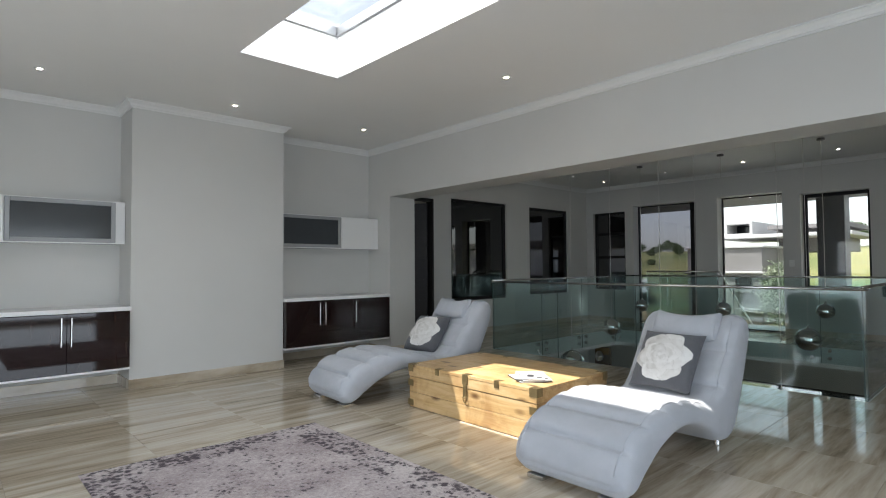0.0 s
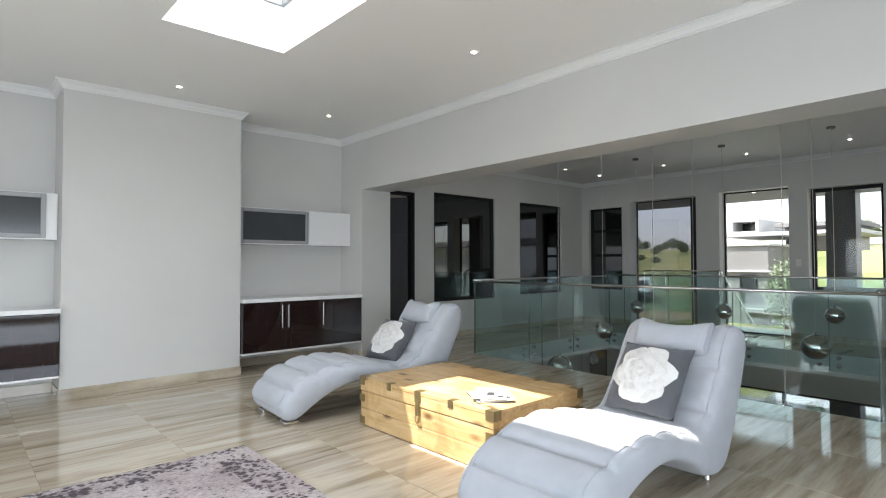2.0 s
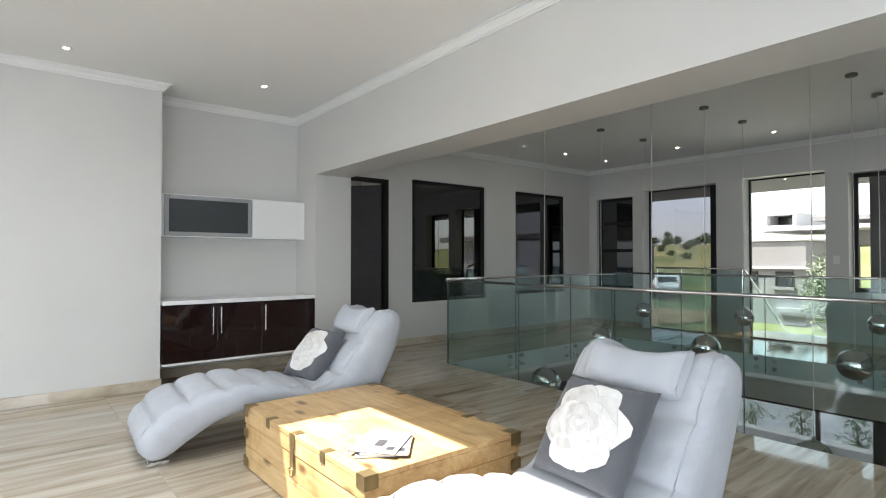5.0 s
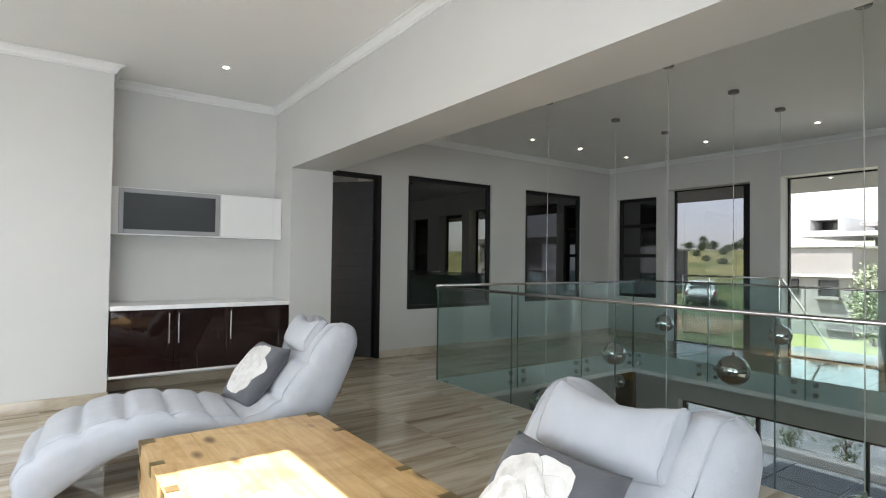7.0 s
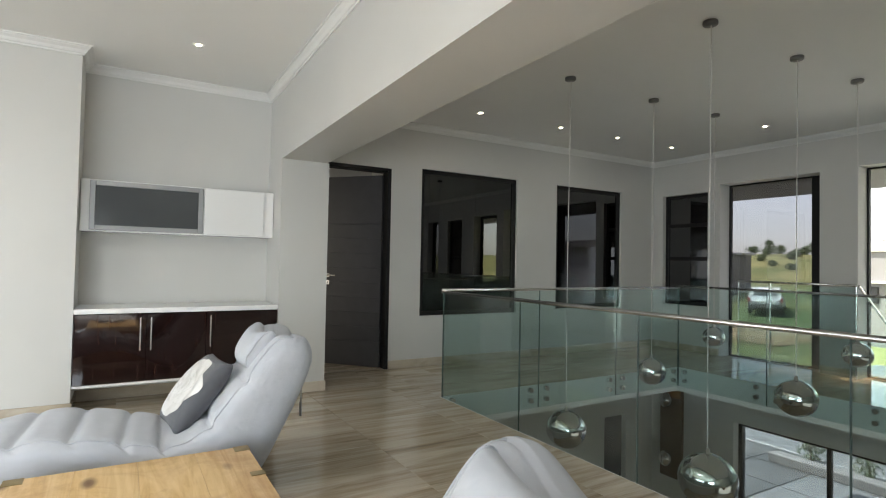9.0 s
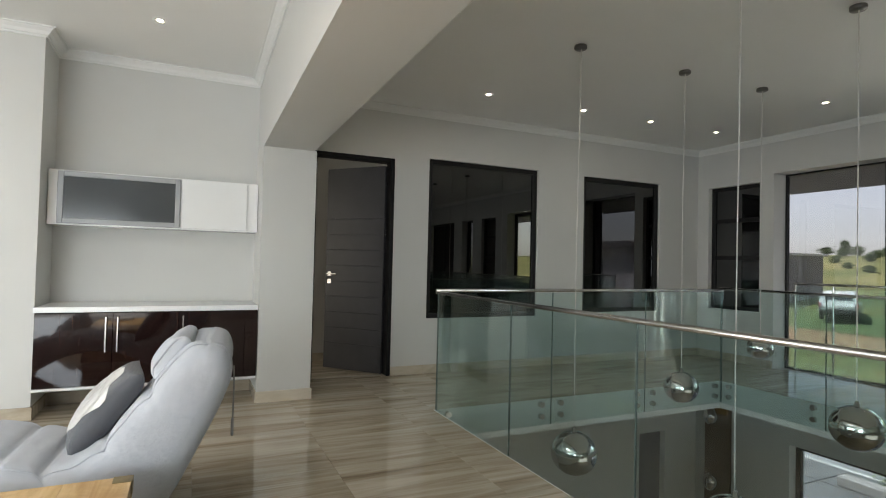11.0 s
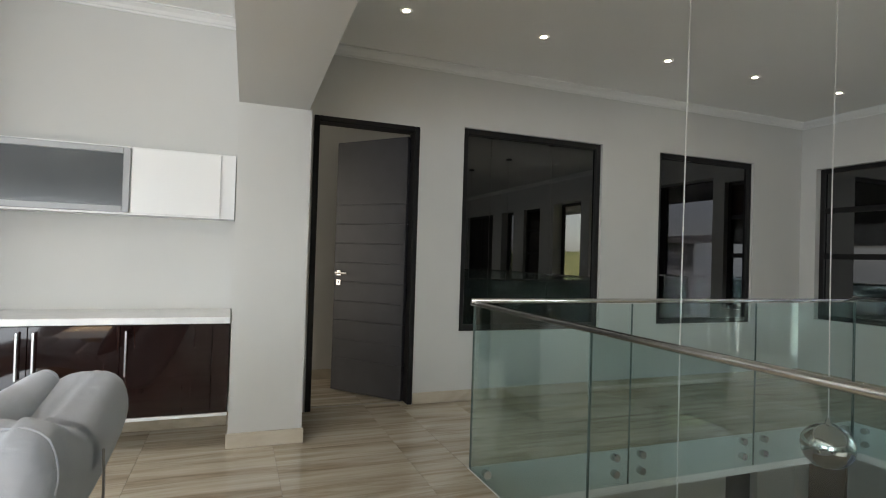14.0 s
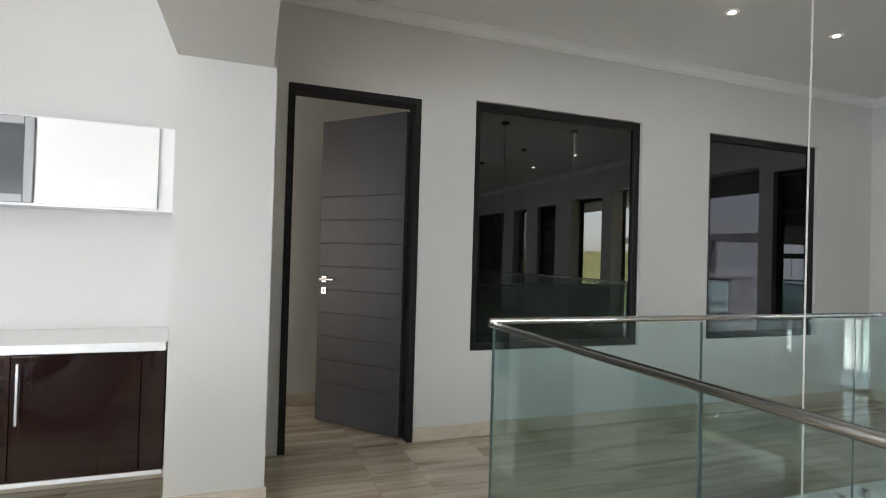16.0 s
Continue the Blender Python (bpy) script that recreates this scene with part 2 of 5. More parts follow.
def rug_material():
    """Faded oriental weave: mauve-grey ground, worn dark figures thicker along the border."""
    m = material("faded_rug", rough=0.95)
    v = mapped(m)
    coarse = noisy(m, v, 2.2, 5, 0.6)
    fig = noisy(m, v, 13, 9, 0.86, 1.0)
    vo = node(m, "ShaderNodeTexVoronoi", Scale=26.0)
    link(m, v, vo.inputs["Vector"])
    blot = noisy(m, v, 4.5, 4, 0.6)
    weave = noisy(m, v, 48, 5, 0.75)
    both = node(m, "ShaderNodeMath")
    both.operation = "MULTIPLY_ADD"
    both.inputs[1].default_value = 1.1
    link(m, weave, both.inputs[0])
    link(m, coarse, both.inputs[2])
    tone = node(m, "ShaderNodeMath")
    tone.operation = "MULTIPLY"
    tone.inputs[1].default_value = 0.476
    link(m, both.outputs[0], tone.inputs[0])
    base = ramp(m, tone.outputs[0], [(0.40, (0.31, 0.25, 0.255)), (0.50, (0.45, 0.39, 0.395)), (0.60, (0.60, 0.55, 0.545))])
    a = node(m, "ShaderNodeMath")
    a.operation = "MULTIPLY_ADD"
    a.inputs[1].default_value = 0.35
    link(m, vo.outputs["Distance"], a.inputs[0])
    link(m, fig, a.inputs[2])
    worn = node(m, "ShaderNodeMath")
    worn.operation = "MULTIPLY_ADD"
    worn.inputs[1].default_value = 0.6
    link(m, blot, worn.inputs[0])
    link(m, a.outputs[0], worn.inputs[2])
    # border weight from the rug's own coordinates
    tc = node(m, "ShaderNodeTexCoord")
    sp = node(m, "ShaderNodeSeparateXYZ")
    link(m, tc.outputs["Generated"], sp.inputs[0])
    edges = []
    for i, width in ((0, 0.16), (1, 0.10)):
        d = node(m, "ShaderNodeMath")
        d.operation = "PINGPONG"
        d.inputs[1].default_value = 0.5
        link(m, sp.outputs[i], d.inputs[0])
        e = node(m, "ShaderNodeMath")
        e.operation = "LESS_THAN"
        e.inputs[1].default_value = width
        link(m, d.outputs[0], e.inputs[0])
        edges.append(e.outputs[0])
    mxm = node(m, "ShaderNodeMath")
    mxm.operation = "MAXIMUM"
    link(m, edges[0], mxm.inputs[0])
    link(m, edges[1], mxm.inputs[1])
    off = node(m, "ShaderNodeMath")
    off.operation = "MULTIPLY_ADD"
    off.inputs[1].default_value = -0.10
    link(m, mxm.outputs[0], off.inputs[0])
    link(m, worn.outputs[0], off.inputs[2])
    mask = ramp(m, off.outputs[0], [(0.79, (0, 0, 0)), (0.90, (1, 1, 1))])
    mx = node(m, "ShaderNodeMix")
    mx.data_type = "RGBA"
    mx.inputs[6].default_value = (0.075, 0.06, 0.07, 1)
    link(m, mask, mx.inputs[0])
    link(m, base, mx.inputs[7])
    link(m, mx.outputs[2], bsdf(m).inputs["Base Color"])
    bump(m, noisy(m, v, 420, 3), 0.5, 0.004)
    return m


RUG = rug_material()
PAPER = mottled("glossy_paper", (0.62, 0.62, 0.62), (0.75, 0.75, 0.74), 0.3, 9, 60, 0.03)
INK = material("printed_ink", (0.07, 0.07, 0.08), 0.35)
GREY_INK = material("grey_printed_ink", (0.28, 0.28, 0.30), 0.35)
BROWN_GLASS = material("amber_glass", (0.11, 0.078, 0.05), 0.08)
AMBER = material("gold_amber_glass", (0.36, 0.20, 0.05), 0.12, 0.4)
GRASS = mottled("meadow_grass", (0.06, 0.095, 0.022), (0.235, 0.22, 0.085), 0.95, 0.16, 5, 0.5)
LAWN = mottled("mown_lawn", (0.095, 0.135, 0.05), (0.13, 0.17, 0.068), 0.95, 0.3, 9, 0.5)
EARTH = mottled("bare_earth", (0.28, 0.17, 0.09), (0.36, 0.24, 0.14), 0.95, 0.5, 12, 0.5)
PAVING = mottled("light_concrete", (0.52, 0.52, 0.52), (0.60, 0.60, 0.59), 0.85, 0.8, 30, 0.03)
SLATE = mottled("dark_slate", (0.06, 0.062, 0.066), (0.10, 0.102, 0.108), 0.5, 2.0, 40, 0.1, jitter=True)
GREY_SLAB = mottled("blue_grey_slab", (0.13, 0.135, 0.145), (0.18, 0.185, 0.195), 0.6, 2.0, 40, 0.1, jitter=True)
PLASTER_GREY = mottled("grey_plaster", (0.18, 0.172, 0.172), (0.215, 0.205, 0.205), 0.85, 0.7, 40, 0.15)
PLASTER_WHITE = mottled("white_plaster", (0.48, 0.475, 0.475), (0.54, 0.535, 0.535), 0.85, 0.7, 40, 0.15)
LEAF = mottled("leaf", (0.05, 0.085, 0.03), (0.10, 0.14, 0.055), 0.7, 1.5, 30, 0.3, jitter=True)
PALE_LEAF = mottled("pale_leaf", (0.13, 0.16, 0.10), (0.24, 0.27, 0.19), 0.7, 3, 30, 0.3)
BARK = mottled("bark", (0.09, 0.065, 0.045), (0.14, 0.10, 0.07), 0.95, 6, 40, 0.6)
CAR_PAINT = material("white_car_paint", (0.75, 0.75, 0.75), 0.2)
CAR_GLASS = material("car_window", (0.02, 0.022, 0.025), 0.05)
RUBBER = mottled("tyre_rubber", (0.02, 0.02, 0.02), (0.028, 0.028, 0.028), 0.85, 20, 100, 0.2)
TAIL_LAMP = material("red_lamp_lens", (0.35, 0.02, 0.02), 0.15)


# ---- mesh helpers ----
def part(name, bm, mat, parent=None, label="", smooth=False):
    me = bpy.data.meshes.new(name)
    bmesh.ops.recalc_face_normals(bm, faces=bm.faces)
    if smooth:
        for f in bm.faces:
            f.smooth = True
    bm.to_mesh(me)
    bm.free()
    me.materials.append(mat)
    o = new(name, me)
    o.parent = parent
    if label:
        o["label"] = label
    return o


def share(name, src, parent, loc=(0, 0, 0), rot=0.0):
    """Another object on the same mesh."""
    o = new(name, src.data)
    o.parent = parent
    o.location = loc
    o.rotation_euler = (0, 0, rot)
    return o


def thing(name, loc, label, category, group="", rz=0.0, kind=""):
    o = new(name)
    o.empty_display_size = 0.1
    o.matrix_world = pose(*loc, 0, 0, rz)
    return tagged(o, label, category, group, kind)


def add_box(bm, x0, x1, y0, y1, z0, z1, bevel=0.0, seg=1):
    r = bmesh.ops.create_cube(bm, size=1.0, matrix=Matrix.LocRotScale(((x0 + x1) / 2, (y0 + y1) / 2, (z0 + z1) / 2), None, (abs(x1 - x0), abs(y1 - y0), abs(z1 - z0))))
    if bevel:
        es = {e for v in r["verts"] for e in v.link_edges}
        bmesh.ops.bevel(bm, geom=list(es), offset=bevel, segments=seg, profile=0.5, affect="EDGES")
    return bm


def box(x0, x1, y0, y1, z0, z1, bevel=0.0, seg=1):
    return add_box(bmesh.new(), x0, x1, y0, y1, z0, z1, bevel, seg)


def add_tube(bm, pts, r, n=12, caps=True, r_end=None):
    """A round bar along a line of points."""
    pts = [Vector(p) for p in pts]
    rings = []
    for i, p in enumerate(pts):
        d = (pts[min(i + 1, len(pts) - 1)] - pts[max(i - 1, 0)]).normalized()
        a = d.orthogonal().normalized() if abs(d.z) > 0.9 else d.cross(Vector((0, 0, 1))).normalized()
        b = d.cross(a)
        rr = r if r_end is None else r + (r_end - r) * i / max(1, len(pts) - 1)
        rings.append([bm.verts.new(p + rr * (math.cos(6.28318 * k / n) * a + math.sin(6.28318 * k / n) * b)) for k in range(n)])
    for u, v in zip(rings, rings[1:]):
        for k in range(n):
            bm.faces.new((u[k], u[(k + 1) % n], v[(k + 1) % n], v[k]))
    if caps:
        bm.faces.new(rings[0])
        bm.faces.new(rings[-1])
    return bm


def tube(pts, r, n=12, r_end=None):
    return add_tube(bmesh.new(), pts, r, n, True, r_end)


def lathe(profile, n=24):
    """Turns (radius, z) pairs about z."""
    bm = bmesh.new()
    rings = []
    for r, z in profile:
        if r < 1e-5:
            rings.append([bm.verts.new((0, 0, z))])
        else:
            rings.append([bm.verts.new((r * math.cos(6.28318 * k / n), r * math.sin(6.28318 * k / n), z)) for k in range(n)])
    for u, v in zip(rings, rings[1:]):
        for k in range(n):
            a = [u[k % len(u)], u[(k + 1) % len(u)], v[(k + 1) % len(v)], v[k % len(v)]]
            a = list(dict.fromkeys(a))
            if len(a) > 2:
                bm.faces.new(a)
    return bm


def wall(name, axis, a0, a1, s0, s1, z0, z1, holes=(), mat=None, label=""):
    """A thick wall across axis between a0 and a1, spanning s0..s1, with holes (s0, s1, z0, z1) through it."""
    bm = bmesh.new()

    def cell(p0, p1, q0, q1):
        if p1 - p0 > 1e-4 and q1 - q0 > 1e-4:
            if axis == "x":
                add_box(bm, a0, a1, p0, p1, q0, q1)
            else:
                add_box(bm, p0, p1, a0, a1, q0, q1)
    at = s0
    for h in sorted(holes):
        cell(at, h[0], z0, z1)
        cell(h[0], h[1], z0, h[2])
        cell(h[0], h[1], h[3], z1)
        at = h[1]
    cell(at, s1, z0, z1)
    bmesh.ops.remove_doubles(bm, verts=bm.verts, dist=1e-5)
    o = part(name, bm, mat or WALL)
    return tagged(o, label or "smooth light grey painted plaster wall", "wall", kind="structure")


def sweep(bm, line, section):
    """Carries a section of (out, z) points along a line of (x, y, nx, ny) stations; n points out of the wall."""
    rings = [[bm.verts.new((x + nx * o, y + ny * o, z)) for o, z in section] for x, y, nx, ny in line]
    for u, v in zip(rings, rings[1:]):
        for k in range(len(section)):
            bm.faces.new((u[k], u[(k + 1) % len(section)], v[(k + 1) % len(section)], v[k]))
    bm.faces.new(rings[0])
    bm.faces.new(rings[-1])


# ---- large structure ----
CZ = 2.985      # ceiling
SOFFIT = 2.25   # underside of the beam
YD = 7.42       # door wall
YN = 7.25       # back of the niches
XR = 11.83      # window wall
XL, YS = -1.7, -2.5
VX0, VX1, VY0, VY1 = 6.972, 10.52, 1.50, 6.01   # stair void
LOW = -3.1      # ground floor level

# upper walls
wall("wall_niche", "y", YN, YN + 0.3, XL - 0.3, 5.6, 0, CZ)
wall("wall_chimney_breast", "y", 6.775, YN, 2.31, 3.99, 0, CZ, label="projecting light grey painted chimney breast")
wall("wall_niche_end", "y", 6.72, YN, XL, 0.70, 0, CZ)
wall("pilaster", "y", 6.72, YD, 5.60, 6.065, 0, SOFFIT, label="light grey plastered pilaster under the beam")
beam = wall("beam", "x", 5.60, 6.045, YS, YD, SOFFIT, CZ, label="deep light grey plastered beam across the opening")
SKEW = 0.019    # the beam runs a little out of square
for v in beam.data.vertices:
    v.co.x -= SKEW * (6.7 - v.co.y)
wall("wall_pilaster_head", "y", YN, YD + 0.2, 5.60, 6.06, SOFFIT + 0.002, CZ - 0.002)
DOOR = (6.17, 7.07, 0.0, 2.40)
LW = (7.49, 8.99, 0.62, 2.45)
RW = (9.71, 11.06, 0.65, 2.445)
wall("wall_door", "y", YD, YD + 0.16, 6.065, XR + 0.3, 0, CZ, [DOOR, LW, RW])
WA = (6.46, 7.24, 0.70, 2.42)
WB = (4.95, 6.27, 0.0, 2.51)
WC = (3.44, 4.54, 0.0, 2.53)
WD = (2.20, 3.17, 0.80, 2.46)
WE = (0.95, 1.66, 0.70, 2.42)
WF = (-0.17, 0.46, 0.70, 2.42)
WG = (-2.3, -0.66, 0.0, 2.42)
wall("wall_window", "x", XR, XR + 0.30, YS, YD, 0, CZ, [WA, WB, WC, WD, WE, WF, WG])
wall("wall_south", "y", YS - 0.25, YS, XL - 0.3, XR + 0.3, 0, CZ, [(-0.95, 3.65, 0.05, 2.1)])
wall("wall_west", "x", XL - 0.3, XL, YS, 6.72, 0, CZ, [(-1.0, 5.4, 0.05, 2.1)])

# ceiling with the skylight's hole
SK = (2.62, 3.55, 2.80, 4.80)
bm = bmesh.new()
for x0, x1, y0, y1 in ((XL, SK[0], YS, YN), (SK[1], 5.75, YS, YN), (SK[0], SK[1], YS, SK[2]), (SK[0], SK[1], SK[3], YN), (5.75, XR, YS, YD)):
    add_box(bm, x0, x1, y0, y1, CZ, CZ + 0.2)
tagged(part("ceiling", bm, CEIL), "flat white painted plasterboard ceiling", "ceiling", kind="structure")
bm = box(XL - 0.3, XR + 0.3, YD + 0.16, 11.6, 2.72, 2.9)
tagged(part("ceiling_back_room", bm, CEIL), "plain white ceiling of the room behind", "ceiling", kind="structure")
# skylight shaft and its glazed cap
sky_thing = thing("skylight", ((SK[0] + SK[1]) / 2, (SK[2] + SK[3]) / 2, CZ), "white-lined rectangular skylight with a glazed cap", "skylight", kind="structure")
hx, hy, SH = (SK[1] - SK[0]) / 2, (SK[3] - SK[2]) / 2, 0.38
bm = bmesh.new()
for x0, x1, y0, y1 in ((-hx - 0.1, -hx + 0.006, -hy - 0.1, hy + 0.1), (hx - 0.006, hx + 0.1, -hy - 0.1, hy + 0.1), (-hx + 0.006, hx - 0.006, -hy - 0.1, -hy + 0.006), (-hx + 0.006, hx - 0.006, hy - 0.006, hy + 0.1)):
    add_box(bm, x0, x1, y0, y1, 0.202, SH)
for x0, x1, y0, y1 in ((-hx - 0.001, -hx + 0.006, -hy, hy), (hx - 0.006, hx + 0.001, -hy, hy), (-hx + 0.006, hx - 0.006, -hy - 0.001, -hy + 0.006), (-hx + 0.006, hx - 0.006, hy - 0.006, hy + 0.001)):
    add_box(bm, x0, x1, y0, y1, 0.001, 0.202)
part("shaft", bm, TRIM, sky_thing, "bright white plastered light shaft")
bm = bmesh.new()
for x0, x1, y0, y1 in ((-hx - 0.1, -hx + 0.03, -hy - 0.1, hy + 0.1), (hx - 0.03, hx + 0.1, -hy - 0.1, hy + 0.1), (-hx + 0.03, hx - 0.03, -hy - 0.1, -hy + 0.03), (-hx + 0.03, hx - 0.03, hy - 0.03, hy + 0.1)):
    add_box(bm, x0, x1, y0, y1, SH, SH + 0.09, 0.006)
part("curb_frame", bm, ALU, sky_thing, "pale aluminium curb frame")
pane = part("pane", box(-hx - 0.08, hx + 0.08, -hy - 0.08, hy + 0.08, SH + 0.132, SH + 0.14), PANE, sky_thing)
pane.visible_shadow = False

# cornices
SECT = [(0.0, CZ - 0.075), (0.012, CZ - 0.075), (0.014, CZ - 0.062), (0.024, CZ - 0.058), (0.036, CZ - 0.036), (0.056, CZ - 0.02), (0.06, CZ - 0.013), (0.075, CZ - 0.012), (0.075, CZ - 0.001), (0.0, CZ - 0.001)]
line = [(5.6 - SKEW * (6.7 - YS), YS, -1, 0), (5.6 - SKEW * (6.7 - YN), YN, -1, -1), (3.99, YN, 1, -1), (3.99, 6.775, 1, -1), (2.31, 6.775, -1, -1), (2.31, YN, -1, -1), (0.70, YN, 1, -1), (0.70, 6.72, 1, -1), (XL, 6.72, 1, -1), (XL, YS, 1, 0)]
bm = bmesh.new()
sweep(bm, line, SECT)
tagged(part("cornice_lounge", bm, TRIM), "white moulded plaster cornice below the ceiling", "cornice", kind="structure")
bm = bmesh.new()
sweep(bm, [(6.045 - SKEW * (6.7 - YS), YS, 1, 0), (6.045 - SKEW * (6.7 - YD), YD, 1, -1), (XR, YD, -1, -1), (XR, YS, -1, 0)], SECT)
tagged(part("cornice_gallery", bm, TRIM), "white moulded plaster cornice below the ceiling", "cornice", kind="structure")

# skirting of cut tile
SK_S = [(0.0, 0.003), (0.011, 0.003), (0.011, 0.097), (0.008, 0.1), (0.0, 0.1)]


def skirting(name, line):
    b = bmesh.new()
    sweep(b, line, SK_S)
    tagged(part(name, b, TILE), "beige veined porcelain tile skirting", "skirting", kind="structure")


skirting("baseboard_niche", [(5.6, 6.72, -1, 0), (5.6, YN, -1, -1), (3.99, YN, 1, -1), (3.99, 6.775, 1, -1), (2.31, 6.775, -1, -1), (2.31, YN, -1, -1), (0.7, YN, 1, -1), (0.7, 6.72, 1, -1), (XL, 6.72, 0, -1)])
skirting("baseboard_pilaster", [(5.6, 6.72, 0, -1), (6.065, 6.72, 1, -1), (6.065, YD, 1, 0)])
skirting("baseboard_door_wall", [(7.075, YD, 0, -1), (XR, YD, -1, -1), (XR, 6.28, -1, 0)])
skirting("baseboard_pier", [(XR, 4.94, -1, 0), (XR, 4.55, -1, 0)])
skirting("baseboard_window_wall", [(XR, 3.43, -1, 0), (XR, YS, -1, 0)])

# floor slab round the void
bm = bmesh.new()
for x0, x1, y0, y1 in ((XL - 0.3, VX0, YS - 0.25, YD + 0.16), (VX0, VX1, VY1, YD + 0.16), (VX1, XR + 0.3, YS - 0.25, YD + 0.16), (VX0, VX1, YS - 0.25, VY0), (XL - 0.3, XR + 0.3, YD + 0.16, 11.6)):
    add_box(bm, x0, x1, y0, y1, -0.30, -0.009)
floor = tagged(part("floor", bm, GROUT), "polished beige and brown veined porcelain tile floor", "floor", kind="structure")
bm = bmesh.new()
for x0, x1, y0, y1 in ((VX0, VX0 + 0.012, VY0, VY1), (VX0 + 0.012, VX1 - 0.012, VY1 - 0.012, VY1), (VX1 - 0.012, VX1, VY0, VY1), (VX0 + 0.012, VX1 - 0.012, VY0, VY0 + 0.012)):
    add_box(bm, x0, x1, y0, y1, -0.302, -0.004)
tagged(part("void_fascia", bm, TRIM), "white painted edge of the floor slab round the void", "fascia", kind="structure")

# ground floor shell
wall("wall_lower_back", "y", YD, YD + 0.2, 5.0, XR + 0.3, LOW, -0.3, [(10.74, 11.22, LOW, -1.04)])
wall("wall_lower_window", "x", XR, XR + 0.30, -1.0, YD, LOW, -0.3, [(2.2, 6.05, LOW + 0.05, -0.89)])
wall("wall_lower_west", "x", 4.8, 5.0, -1.0, YD, LOW, -0.3)
wall("wall_lower_south", "y", -1.2, -1.0, 4.8, XR + 0.3, LOW, -0.3)
tagged(part("floor_lower", box(4.8, XR + 0.3, -1.2, YD + 2.0, LOW - 0.2, LOW), TILE), "polished beige tile floor of the lower hall", "floor", kind="structure")

# room behind the door wall
wall("wall_back_room", "y", 11.4, 11.6, 5.0, XR + 0.3, 0, 2.72)
wall("wall_passage", "y", 8.55, 8.67, 3.4, 7.30, 0, 2.72)
wall("wall_passage_end", "x", 3.3, 3.5, YN + 0.3, 8.67, 0, 2.72)
wall("wall_back_room_mid", "x", 7.30, 7.42, YD + 0.16, 11.4, 0, 2.72)
wall("wall_back_room_east", "x", XR, XR + 0.3, YD + 0.16, 11.4, 0, 2.72)
skirting("baseboard_back_room", [(3.5, 8.55, 0, -1), (7.30, 8.55, 0, -1)])


# ---- windows and doors ----
def ring_boxes(bm, s0, s1, z0, z1, w, d0, d1, axis, bottom=True):
    """A rectangular frame of four bars in a wall opening."""
    bars = [(s0, s0 + w, z0, z1), (s1 - w, s1, z0, z1), (s0 + w, s1 - w, z1 - w, z1)]
    if bottom:
        bars.append((s0 + w, s1 - w, z0, z0 + w))
    for a, b, c, d in bars:
        if axis == "x":
            add_box(bm, d0, d1, a, b, c, d, 0.004)
        else:
            add_box(bm, a, b, d0, d1, c, d, 0.004)
    return bm


def window(name, axis, plane, hole, pane_mat, label, w=0.05, depth=0.06, bars=(), bottom=True):
    s0, s1, z0, z1 = hole
    mid = (s0 + s1) / 2
    loc = (plane, mid, z0) if axis == "x" else (mid, plane, z0)
    t = thing(name, loc, label, "window", kind="structure")
    a, b, h = s0 - mid, s1 - mid, z1 - z0
    part("window_frame", ring_boxes(bmesh.new(), a, b, 0, h, w, -depth / 2, depth / 2, axis, bottom), DARK_ALU, t)
    e = 0.003
    p = box(-e, e, a + w * 0.6, b - w * 0.6, w * 0.6 if bottom else 0.0, h - w * 0.6) if axis == "x" else box(a + w * 0.6, b - w * 0.6, -e, e, w * 0.6 if bottom else 0.0, h - w * 0.6)
    g = part("pane", p, pane_mat, t)
    g.visible_shadow = False
    for s, bw in bars:
        s -= mid
        q = box(-depth / 2, depth / 2, s - bw / 2, s + bw / 2, w, h - w, 0.004) if axis == "x" else box(s - bw / 2, s + bw / 2, -depth / 2, depth / 2, w, h - w, 0.004)
        part("mullion", q, DARK_ALU, t)
    return t


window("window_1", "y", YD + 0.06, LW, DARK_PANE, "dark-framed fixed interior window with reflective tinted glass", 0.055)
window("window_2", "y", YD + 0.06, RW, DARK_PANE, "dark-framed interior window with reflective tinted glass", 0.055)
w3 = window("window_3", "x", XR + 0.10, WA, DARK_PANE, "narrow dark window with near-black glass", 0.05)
window("window_4", "x", XR + 0.26, WB, TINT_PANE, "tall dark-framed glazed door with grey tinted glass", 0.022, bars=((5.09, 0.12),))
window("window_5", "x", XR + 0.26, WC, PANE, "tall open doorway in a dark frame onto the balcony", 0.022)
window("window_6", "x", XR + 0.24, WD, PANE, "wide dark-framed window in the light wall", 0.06)
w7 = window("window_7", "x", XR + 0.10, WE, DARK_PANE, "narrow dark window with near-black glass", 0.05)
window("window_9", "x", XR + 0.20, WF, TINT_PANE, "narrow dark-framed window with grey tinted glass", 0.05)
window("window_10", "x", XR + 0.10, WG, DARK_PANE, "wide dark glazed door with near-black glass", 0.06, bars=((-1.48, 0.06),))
for w_, hole in ((w3, WA), (w7, WE)):
    for z in (0.72, 1.24):
        part("transom", box(-0.028, 0.028, (hole[0] - hole[1]) / 2 + 0.05, (hole[1] - hole[0]) / 2 - 0.05, z - 0.03, z + 0.03, 0.004), DARK_ALU, w_, "dark cross bar")
window("window_8", "x", XR + 0.15, (2.2, 6.05, LOW + 0.05, -0.89), LOW_PANE, "large dark-framed ground floor window", 0.06, bars=((4.9, 0.05), (3.6, 0.05)))
